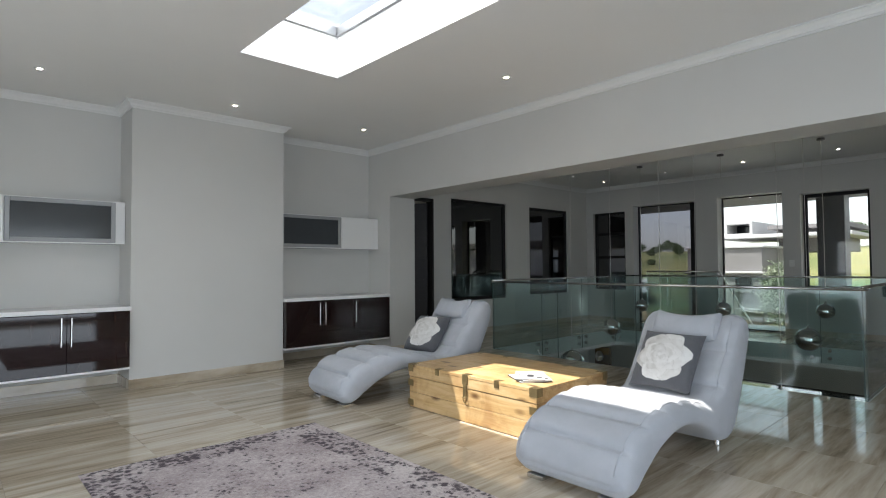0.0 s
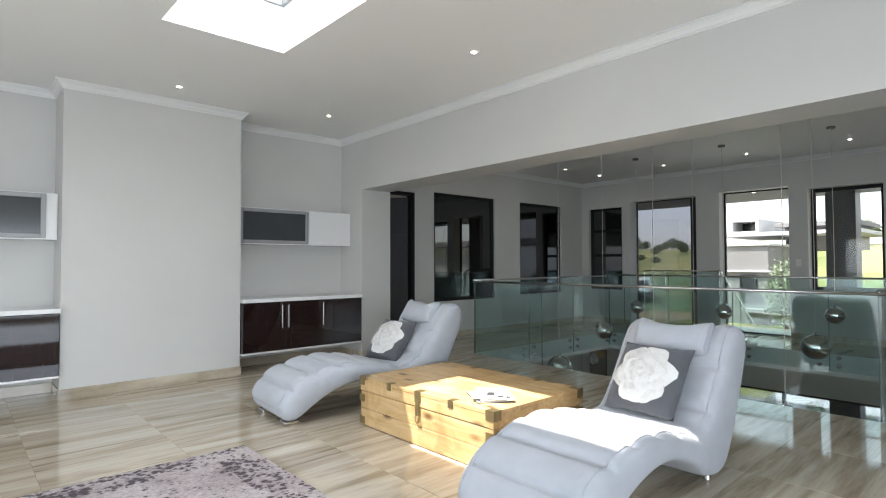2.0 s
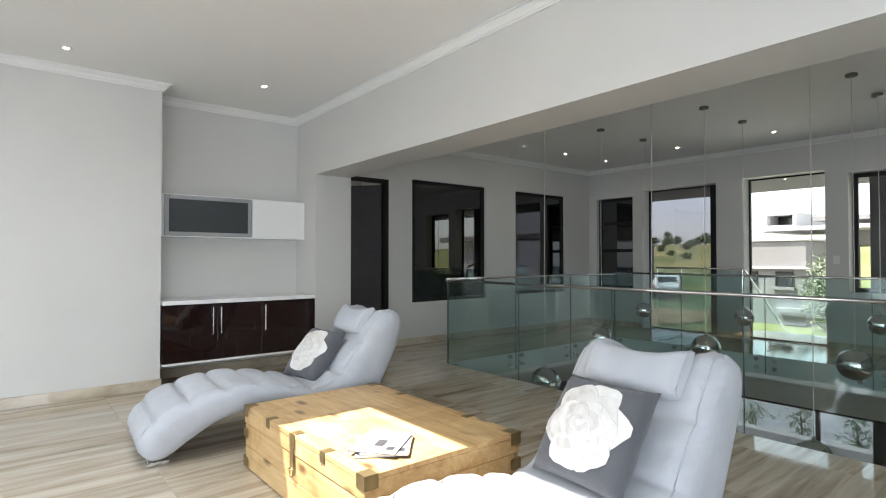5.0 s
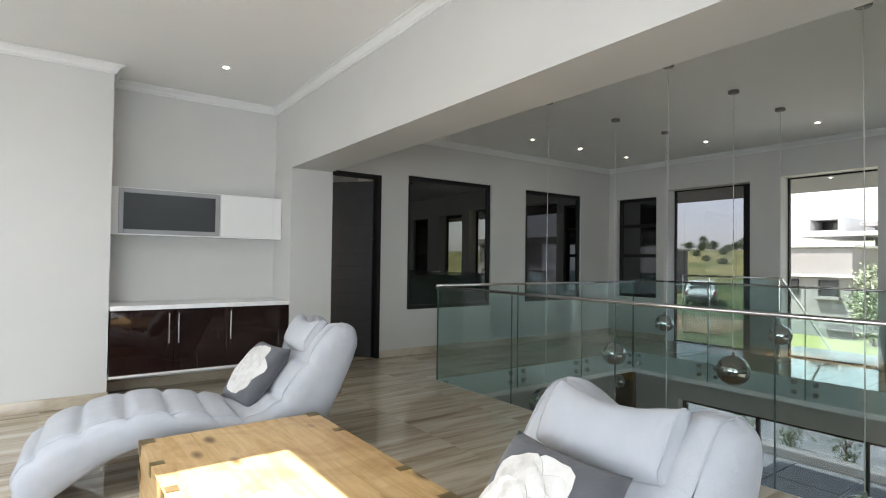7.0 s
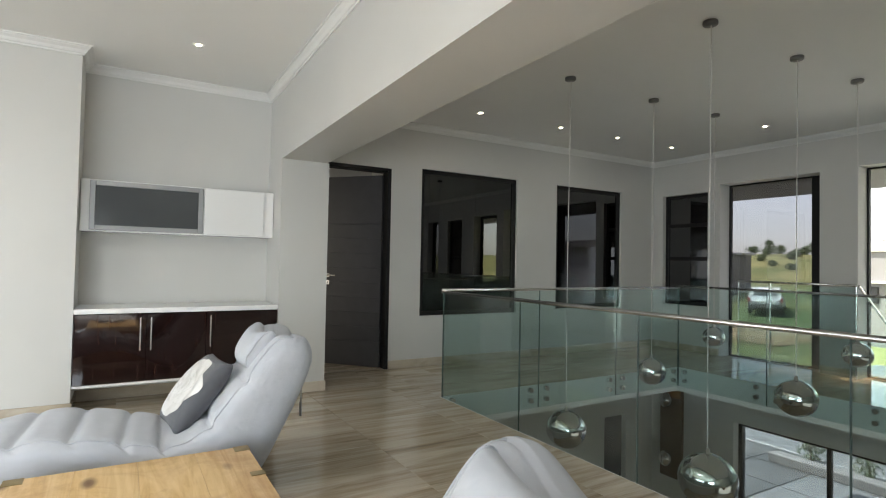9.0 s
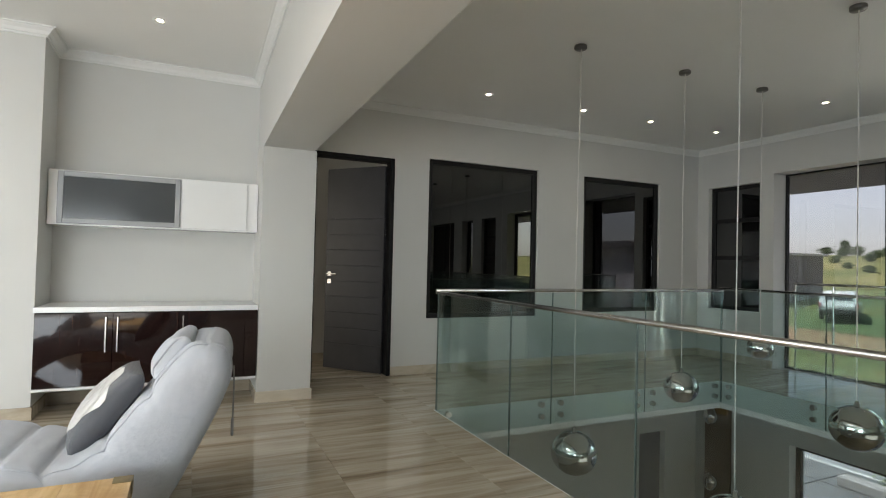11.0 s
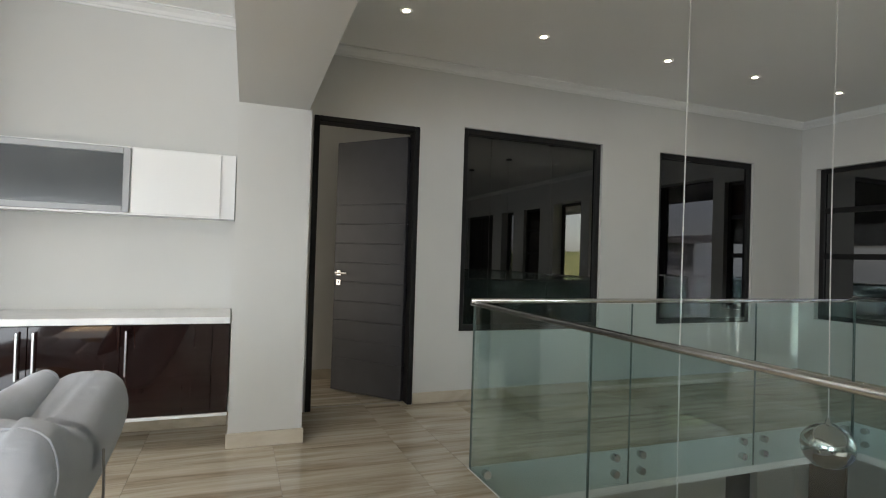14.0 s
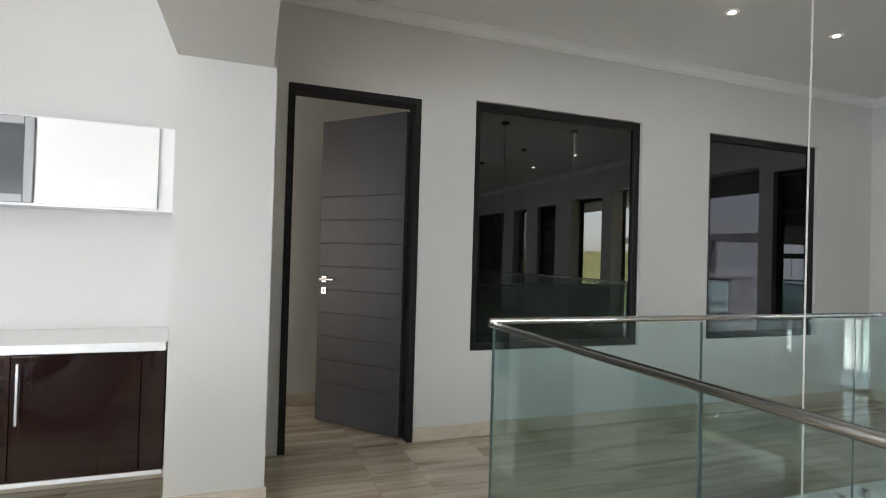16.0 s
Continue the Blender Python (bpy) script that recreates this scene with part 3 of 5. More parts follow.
# door, standing open into the room behind
door = thing("door_1", ((DOOR[0] + DOOR[1]) / 2, YD, 0), "charcoal door with grooved boards standing ajar", "door", kind="structure")
c = (DOOR[0] + DOOR[1]) / 2
bm = ring_boxes(bmesh.new(), DOOR[0] - c, DOOR[1] - c, 0.004, 2.40, 0.045, -0.012, 0.14, "y", False)
part("door_frame", bm, DARK_ALU, door, "near-black door frame")
leaf = new("door_leaf")
leaf.parent = door
leaf.location = (7.005 - c, 0.085, 0.012)
HL, HH = 0.785, 2.315
leaf.rotation_euler = (0, 0, math.atan2(8.06 - 7.505, 6.54 - 7.005))
bm = bmesh.new()
grooves = [0.30 + 0.178 * k for k in range(9)]
zs = [0.0] + grooves + [HH]
for z0, z1 in zip(zs, zs[1:]):
    add_box(bm, 0, HL, -0.022, 0.022, z0 + 0.002, z1 - 0.002, 0.003)
add_box(bm, 0.004, HL - 0.004, -0.018, 0.018, 0.004, HH - 0.004)
lp = part("leaf", bm, DOOR_PAINT, leaf, "charcoal painted boards with fine horizontal grooves")
# move the leaf's parts straight under the door
m_leaf = pose(*leaf.location, 0, 0, math.degrees(leaf.rotation_euler.z))
bpy.data.objects.remove(leaf)


def leaf_part(o):
    if o is lp:
        o.parent = door
        o.matrix_basis = m_leaf @ o.matrix_basis
    else:
        o.parent = lp


lp.parent = None
leaf_part(lp)
for side in (-1, 1):
    bm = add_tube(bmesh.new(), [(HL - 0.06, side * 0.022, 1.09), (HL - 0.06, side * 0.07, 1.09)], 0.011)
    add_tube(bm, [(HL - 0.05, side * 0.065, 1.09), (HL - 0.19, side * 0.065, 1.09)], 0.0095)
    add_box(bm, HL - 0.085, HL - 0.035, side * 0.022, side * 0.029, 1.065, 1.115, 0.003)
    leaf_part(part("door_handle", bm, STEEL, None, "brushed steel lever handle"))
    bm = box(HL - 0.085, HL - 0.035, side * 0.022, side * 0.029, 0.975, 1.03, 0.003)
    leaf_part(part("keyhole_plate", bm, STEEL))
    leaf_part(part("keyhole", box(HL - 0.064, HL - 0.056, side * 0.0295, side * 0.0305, 0.99, 1.015), BLACK))
for z in (0.28, 0.92, 1.52, 2.15):
    bm = tube([(0.01, -0.03, z - 0.055), (0.01, -0.03, z + 0.055)], 0.0105)
    add_box(bm, 0.0, 0.034, -0.0265, -0.0225, z - 0.05, z + 0.05)
    leaf_part(part("hinge", bm, STEEL))
door_low = thing("door_2", (10.98, YD + 0.1, LOW), "plain dark door on the ground floor", "door", kind="structure")
part("leaf", box(-0.23, 0.23, -0.02, 0.02, 0.005, 2.05, 0.004), DOOR_PAINT, door_low)
part("door_handle", tube([(-0.18, -0.06, 1.0), (-0.07, -0.06, 1.0)], 0.009), STEEL, door_low)


# ---- glass balustrades ----
def balustrade(label, p0, p1, inward, joints, zr=1.02, glass_z=(-0.235, 1.0)):
    """Side-fixed glass panels between p0 and p1 with a steel tube on top; inward points into the void."""
    a, b = Vector((*p0, 0)), Vector((*p1, 0))
    d = (b - a).normalized()
    n = Vector((*inward, 0))
    ln = (b - a).length
    t = thing("glass_balustrade", p0 + (0,), label, "balustrade", "balustrades round the void")

    def slab(u0, u1, w0, w1, z0, z1):
        q = bmesh.new()
        pts = [d * u0 + n * w0, d * u1 + n * w0, d * u1 + n * w1, d * u0 + n * w1]
        lo = [q.verts.new(v + Vector((0, 0, z0))) for v in pts]
        hi = [q.verts.new(v + Vector((0, 0, z1))) for v in pts]
        q.faces.new(lo)
        q.faces.new(hi)
        for i in range(4):
            q.faces.new((lo[i], lo[(i + 1) % 4], hi[(i + 1) % 4], hi[i]))
        return q
    part("handrail", tube([d * -0.02 + Vector((0, 0, zr)), d * (ln + 0.02) + Vector((0, 0, zr))], 0.0145, 16), STEEL, t, "round stainless steel handrail", True)
    us = [0.0] + list(joints) + [ln]
    for u0, u1 in zip(us, us[1:]):
        g = part("glass_panel", slab(u0 + 0.003, u1 - 0.003, 0.0, 0.012, *glass_z), RAIL_GLASS, t, "greenish clear glass panel")
        g.visible_shadow = False
        for u in (u0 + 0.001, u1 - 0.003):
            part("glass_edge", slab(u, u + 0.002, 0.001, 0.011, *glass_z), GLASS_EDGE, g)
        for u in (u0 + 0.11, u1 - 0.11):
            for z in (-0.045, -0.155):
                part("standoff", tube([d * u - n * 0.045 + Vector((0, 0, z)), d * u + n * 0.03 + Vector((0, 0, z))], 0.026, 14), STEEL, t)
    return t


balustrade("glass balustrade with steel handrail beside the lounge floor", (6.985, 6.0), (6.985, 1.50), (1, 0), (1.17, 2.29, 3.39), 1.003, (-0.235, 0.988))
balustrade("glass balustrade with steel handrail along the passage", (6.985, 5.985), (10.51, 5.985), (0, -1), (1.19, 2.37), 1.02, (-0.235, 1.0))
balustrade("glass balustrade with steel handrail along the window side", (10.50, 5.985), (10.50, 1.50), (-1, 0), (1.12, 2.24, 3.36), 1.04, (-0.235, 1.035))
balustrade("glass balustrade with steel handrail at the end of the void", (6.985, 1.52), (10.51, 1.52), (0, 1), (1.18, 2.36))

# guard in front of the tinted glazed door and the sloping rail of the outside steps
guard = thing("guard_rail", (XR - 0.09, 4.5, 0), "short glass guard with steel rail before the glazed door", "railing")
part("handrail", tube([(0, 0, 1.105), (0, 1.45, 1.105)], 0.015, 14), STEEL, guard, "", True)
g = part("glass_panel", box(-0.006, 0.006, 0.03, 1.42, 0.06, 1.08), RAIL_GLASS, guard)
g.visible_shadow = False
for y in (0.02, 1.0, 1.43):
    part("post", tube([(0, y, 0.001), (0, y, 1.09)], 0.011), STEEL, guard)
steps = thing("outside_stair_rail", (XR + 0.32, 4.5, 0), "sloping steel stair rail outside the doorway", "railing")
part("handrail", tube([(-0.40, 0, 1.105), (1.45, 0, -0.09), (2.3, 0, -0.64)], 0.016, 12), STEEL, steps)
post = thing("stair_newel", (XR + 0.34, 3.5, 0.0), "dark bent handrail end beside the doorway", "railing")
part("handrail", tube([(0, 0, 0.0), (0.0, 0, 0.95), (0.05, 0.0, 1.05), (0.3, 0.05, 1.16)], 0.03, 12), BLACK, post)


# ---- lamps ----
def pendant(x, y, zc, r, first=None):
    t = thing("pendant_lamp", (x, y, CZ), "chrome ball pendant on a thin cord over the void", "pendant lamp", "chrome ball pendants")
    part("canopy", lathe([(0, 0), (0.048, 0), (0.05, -0.006), (0.05, -0.024), (0.044, -0.03), (0, -0.03)], 20), DARK_STEEL, t, "round dark metal canopy", True)
    pts = []
    top = zc + r * 0.94 - CZ
    for k in range(8):
        f = k / 7
        pts.append((0.004 * math.sin(5 * f + x), 0.004 * math.sin(4 * f + y), -0.03 + (top + 0.03) * f))
    part("cord", tube(pts, 0.0036, 6), CORD, t, "thin pale cord")
    prof = [(0, r * 0.95)]
    for k in range(1, 18):
        a = math.pi * k / 18
        prof.append((r * math.sin(a), r * 0.93 * math.cos(a)))
    prof.append((0, -r * 0.93))
    g = part("globe", lathe(prof, 36), CHROME, t, "mirror-finished chrome globe", True)
    g.location.z = zc - CZ
    cap = part("cord_grip", lathe([(0, 0.03), (0.012, 0.03), (0.016, 0.0), (0.05, -0.012), (0, -0.012)], 14), CHROME, t, "", True)
    cap.location.z = top
    return t


for x, y, zc, r in ((7.77, 5.13, -0.18, 0.177), (7.77, 3.77, -0.15, 0.19), (8.92, 5.14, 0.235, 0.142), (8.92, 3.78, 0.27, 0.152), (9.92, 5.12, 0.53, 0.115),
                    (9.92, 3.77, 0.54, 0.118), (8.88, 2.40, 0.29, 0.15), (9.83, 2.41, 0.585, 0.112), (7.75, 2.40, -0.30, 0.15)):
    pendant(x, y, zc, r)


def downlight(x, y, z=CZ):
    t = thing("downlight", (x, y, z), "small recessed round downlight, switched on", "downlight", "ceiling downlights")
    part("bezel", lathe([(0.0192, -0.001), (0.026, -0.006), (0.042, -0.004), (0.044, 0.0), (0.0192, 0.0)], 24), TRIM, t, "white metal bezel", True)
    part("lamp_face", lathe([(0, -0.0035), (0.019, -0.0035), (0.019, -0.001), (0, -0.001)], 20), BULB, t, "glowing lamp face")


for x, y in ((1.48, 6.30), (3.17, 6.25), (4.79, 6.20), (4.69, 3.735), (4.69, 1.3), (1.48, 3.735),
             (6.66, 6.56), (7.75, 6.54), (8.94, 6.52), (9.92, 6.50), (11.0, 6.47), (10.87, 5.10), (10.87, 3.75), (10.87, 2.41)):
    downlight(x, y)


for x, y in ((12.9, 4.3), (12.9, 3.0), (12.9, 2.0)):
    downlight(x, y, 2.60)


def switch(loc, rz, label):
    t = thing("light_switch", loc, label, "light switch", rz=rz)
    part("plate", box(-0.038, 0.038, -0.009, 0.0, -0.058, 0.058, 0.003), PLASTIC, t)
    part("rocker", box(-0.012, 0.012, -0.013, -0.0085, -0.02, 0.02, 0.002), PLASTIC, t)


switch((6.17, 8.55, 1.27), 0, "white light switch on the grey wall")
switch((XR, 3.31, 1.25), -90, "white light switch between window and doorway")


# ---- built-in cabinets ----
def base_cabinet(x0, x1, doors, handles):
    t = thing("base_cabinet", ((x0 + x1) / 2, 6.74, 0.0), "wall-hung dark glossy wenge cabinet with steel bar handles", "cabinet", "niche base cabinets")
    c = (x0 + x1) / 2
    part("body", box(x0 - c + 0.006, x1 - c - 0.006, 0.0, YN - 6.742, 0.24, 0.808, 0.002), WENGE, t)
    part("bottom_panel", box(x0 - c + 0.006, x1 - c - 0.006, -0.02, YN - 6.742, 0.218, 0.238, 0.002), WHITE_GLOSS, t, "white lower edge panel")
    for a, b in zip(doors, doors[1:]):
        leaf_ = part("cabinet_door", box(a - c + 0.0015, b - c - 0.0015, -0.02, -0.001, 0.242, 0.806, 0.0015), WENGE, t, "mirror-gloss dark brown door")
        for hx_ in handles:
            if a < hx_ < b:
                bm = box(hx_ - c - 0.006, hx_ - c + 0.006, -0.052, -0.042, 0.50, 0.775, 0.002)
                for z in (0.53, 0.745):
                    add_box(bm, hx_ - c - 0.005, hx_ - c + 0.005, -0.043, -0.0195, z - 0.005, z + 0.005)
                part("handle", bm, STEEL, leaf_, "upright brushed steel bar handle")
    w = thing("worktop", (c, 6.70, 0.812), "white stone worktop in the niche", "worktop", "niche worktops")
    part("slab", box(x0 - c + 0.003, x1 - c - 0.003, 0.0, YN - 6.702, 0.0, 0.042, 0.004), STONE_TOP, w)


base_cabinet(3.992, 5.598, (4.0, 4.51, 4.975, 5.49, 5.594), (4.465, 4.545, 5.01))
base_cabinet(0.702, 2.308, (0.745, 1.245, 1.765, 2.285), (1.72, 1.80, 0.79))


def upper_cabinet(x0, x1, g0, g1, d0, d1):
    c = (x0 + x1) / 2
    t = thing("wall_cabinet", (c, 7.0, 1.495), "white wall cabinet with a smoked glass flap in an aluminium frame", "cabinet", "niche wall cabinets")
    part("body", box(x0 - c + 0.004, x1 - c - 0.004, 0.0, YN - 7.002, 0.0, 0.445, 0.002), WHITE_GLOSS, t)
    bm = ring_boxes(bmesh.new(), g0 - c + 0.002, g1 - c - 0.002, 0.012, 0.435, 0.042, -0.021, -0.001, "y")
    part("flap_frame", bm, SATIN, t, "brushed aluminium flap frame")
    part("flap_glass", box(g0 - c + 0.04, g1 - c - 0.04, -0.014, -0.006, 0.05, 0.40), CAB_GLASS, t, "smoked grey glass")
    part("door", box(d0 - c + 0.002, d1 - c - 0.002, -0.021, -0.001, 0.012, 0.435, 0.002), WHITE_GLOSS, t, "plain white gloss door")


upper_cabinet(3.992, 5.598, 4.06, 4.955, 4.96, 5.50)
upper_cabinet(0.702, 2.308, 1.30, 2.215, 0.76, 1.295)


# ---- chaise longues ----
def spline(pts, per=8):
    out = []
    p = [pts[0]] + list(pts) + [pts[-1]]
    for i in range(1, len(p) - 2):
        a, b, c_, d = (Vector((*v, 0)) for v in p[i - 1:i + 3])
        for k in range(per):
            t = k / per
            v = 0.5 * (2 * b + (c_ - a) * t + (2 * a - 5 * b + 4 * c_ - d) * t * t + (3 * b - a - 3 * c_ + d) * t ** 3)
            out.append((v.x, v.y))
    out.append(tuple(pts[-1]))
    return out


TOP = [(0.00, 0.10), (0.02, 0.20), (0.12, 0.315), (0.30, 0.385), (0.52, 0.425), (0.76, 0.42), (0.98, 0.38), (1.15, 0.345), (1.29, 0.36), (1.42, 0.47), (1.53, 0.60), (1.63, 0.72), (1.72, 0.80), (1.81, 0.83)]
UNDER = [(1.81, 0.83), (1.895, 0.80), (1.93, 0.71), (1.89, 0.58), (1.79, 0.38), (1.68, 0.18), (1.58, 0.065), (1.46, 0.042), (1.30, 0.085), (1.12, 0.185), (0.92, 0.255), (0.70, 0.265), (0.48, 0.215), (0.30, 0.125), (0.17, 0.05), (0.07, 0.04), (0.00, 0.10)]
SEAMS = [0.0, 0.10, 0.205, 0.31, 0.415, 0.52, 0.60, 0.72, 0.85, 1.0]
CH_W = 0.73


def resample(pts, count):
    """The same line at even steps."""
    acc = [0.0]
    for a, b in zip(pts, pts[1:]):
        acc.append(acc[-1] + math.hypot(b[0] - a[0], b[1] - a[1]))
    at = np.linspace(0, acc[-1], count + 1)
    return list(zip(np.interp(at, acc, [p[0] for p in pts]), np.interp(at, acc, [p[1] for p in pts])))


def crest_lift(high, yy):
    """How far the backrest rises towards its shoulders at a height share and a place across."""
    u = min(1.0, abs(2 * yy / CH_W) / 0.78)
    return high * high * 0.085 * (u * u * (3 - 2 * u) - 0.5)


def chaise(x, y, rz, LEN, label):
    t = thing("chaise_longue", (x, y, 0), label, "chaise longue", "pair of chaise longues", rz=rz)
    N = 170
    top = resample([(a * LEN, b) for a, b in spline(TOP, 14)], N)
    und = resample([(a * LEN, b) for a, b in spline(UNDER, 8)], N)[::-1]
    keep = 13
    mid = []
    for i in range(N + 1):
        k = max(keep, min(N - keep, i))
        mid.append((Vector(top[k]) + Vector(und[k])) / 2)

    def puffed(i, yy):
        """The sewn channels of the upper side."""
        s = i / N
        for s0, s1 in zip(SEAMS, SEAMS[1:]):
            if s0 <= s < s1:
                g_ = (s - s0) / (s1 - s0)
                return 0.038 * (1 - abs(2 * g_ - 1) ** 4.5) - 0.021 + 0.004 * noise.noise(Vector((yy * 8, s * 38, x)))
        return 0.0

    def surf(i, yy, upper=True, proud=0.0):
        """A point of the upholstery: i along the profile, yy across it."""
        p = Vector(top[i] if upper else und[i])
        e = min(1.0, (CH_W / 2 - abs(yy)) / 0.11)
        q_ = 0.40 + 0.60 * math.sqrt(max(0.0, 1 - (1 - e) ** 2))
        line_ = top if upper else und
        d = Vector(line_[min(N, i + 1)]) - Vector(line_[max(0, i - 1)])
        nrm = Vector((-d.y, d.x)).normalized() * (1 if upper else -1)
        if upper and 0 < i < N:
            p = p + nrm * (puffed(i, yy) * min(1.0, e * 1.4))
        p = mid[i] + (p - mid[i]) * q_ + nrm * proud
        high = max(0.0, min(1.0, (p.y - 0.55) / 0.27))
        lift = crest_lift(high, yy)
        return Vector((p.x + 0.45 * lift, yy, max(p.y + lift, 0.028)))

    bm = bmesh.new()
    M = 34
    cols = [math.copysign(abs(f) ** 0.62, f) * CH_W / 2 for f in (-1 + 2 * j / M for j in range(M + 1))]
    ups = [[bm.verts.new(surf(i, yy)) for i in range(N + 1)] for yy in cols]
    los = [[u[0]] + [bm.verts.new(surf(i, yy, False)) for i in range(1, N)] + [u[N]] for u, yy in zip(ups, cols)]
    for g_ in (ups, los):
        for a, b in zip(g_, g_[1:]):
            for i in range(N):
                bm.faces.new((a[i], a[i + 1], b[i + 1], b[i]))
    for u, lo in ((ups[0], los[0]), (ups[-1], los[-1])):
        for i in range(N):
            bm.faces.new(list(dict.fromkeys((u[i], u[i + 1], lo[i + 1], lo[i]))))
    body = part("upholstered_body", bm, FABRIC, t, "pale grey linen body with sewn cross channels", True)
    # piping along both side edges
    for sgn in (-1, 1):
        yy = sgn * (CH_W / 2 - 0.06)
        pts = [surf(i, yy, True, 0.001) for i in range(6, N, 2)] + [surf(i, yy, False, 0.001) for i in range(N - 2, N - 16, -2)]
        part("piping", tube(pts, 0.0036, 6), FABRIC, body, "sewn piping along the edge", True)
    # headrest: a flat stuffed pillow with piped ends, hung over the crest by a strap
    bm = bmesh.new()
    hd = Vector((0.56, 0.0, 0.83)).normalized()
    hn = Vector((-hd.z, 0, hd.x))
    ctr = Vector((1.648 * LEN, 0, 0.775))
    HW, NJ, NA = 0.235, 30, 28
    rings = []
    for j in range(NJ + 1):
        f = -1 + 2 * j / NJ
        f = math.copysign(abs(f) ** 0.8, f)
        end = max(0.0, 1 - abs(f) ** 7) ** 0.5
        wid = 0.102 + 0.014 * f * f
        thk = (0.07 + 0.006 * math.cos(5 * f)) * (0.12 + 0.88 * end)
        ring = []
        for q_ in range(NA):
            a = 6.28318 * q_ / NA
            ca, sa = math.cos(a), math.sin(a)
            u = math.copysign(abs(ca) ** 0.7, ca) * wid * (0.93 + 0.07 * end)
            w = math.copysign(abs(sa) ** 0.8, sa) * thk + 0.004 * noise.noise(Vector((f * 5, a * 2, x)))
            sag = 0.035 * (f * f - 0.5)
            ring.append(bm.verts.new(ctr + Vector((0, f * HW, 0)) + hd * (u + sag) + hn * w))
        rings.append(ring)
    for a, b in zip(rings, rings[1:]):
        for i in range(NA):
            bm.faces.new((a[i], a[(i + 1) % NA], b[(i + 1) % NA], b[i]))
    bm.faces.new(rings[0])
    bm.faces.new(rings[-1])
    rims = [[tuple(v.co) for v in rings[k]] for k in (1, -2)]
    rest = part("headrest", bm, FABRIC, t, "soft pale grey headrest pillow", True)
    for rim in rims:
        part("piping", tube(rim + rim[:1], 0.0042, 6), FABRIC, rest, "", True)
    # strap from the pillow over the crest
    bm = bmesh.new()
    over = [(i, True) for i in range(N - 16, N + 1, 2)] + [(i, False) for i in range(N - 2, N - 18, -2)]
    rows = [[bm.verts.new(surf(i, d, upper, 0.005)) for d in (-0.02, 0.02)] for i, upper in over]
    for a, b in zip(rows, rows[1:]):
        bm.faces.new((a[0], a[1], b[1], b[0]))
    bmesh.ops.solidify(bm, geom=list(bm.faces), thickness=0.004)
    part("strap", bm, FABRIC, t, "wide fabric strap over the crest")
    # cord tail hanging behind the crest
    xe = max(p[0] for p in und) + 0.012
    bm = tube([(xe, 0.0, 0.70), (xe + 0.004, 0, 0.60), (xe + 0.002, 0, 0.42)], 0.0045, 6)
    part("strap_tail", bm, STRAP, t, "grey cord tail")
    part("strap_weight", box(xe - 0.006, xe + 0.008, -0.010, 0.010, 0.34, 0.43, 0.004), STRAP, t)
    for sgn in (-1, 1):
        part("foot_plate", box(0.05, 0.17, sgn * 0.23 - 0.055, sgn * 0.23 + 0.055, 0.001, 0.03, 0.004), STEEL, t, "flat brushed steel foot")
        part("foot", lathe([(0, 0.0), (0.02, 0.0), (0.024, 0.004), (0.022, 0.055), (0, 0.055)], 14), STEEL, t).location = (1.50 * LEN, sgn * 0.26, 0.0)
    return t


chaise(3.45, 4.90, -4.0, 0.94, "pale grey linen chaise longue with channelled seat beside the chest")
chaise(3.37, 2.25, 0.0, 0.965, "pale grey linen chaise longue in the skylight's sun")


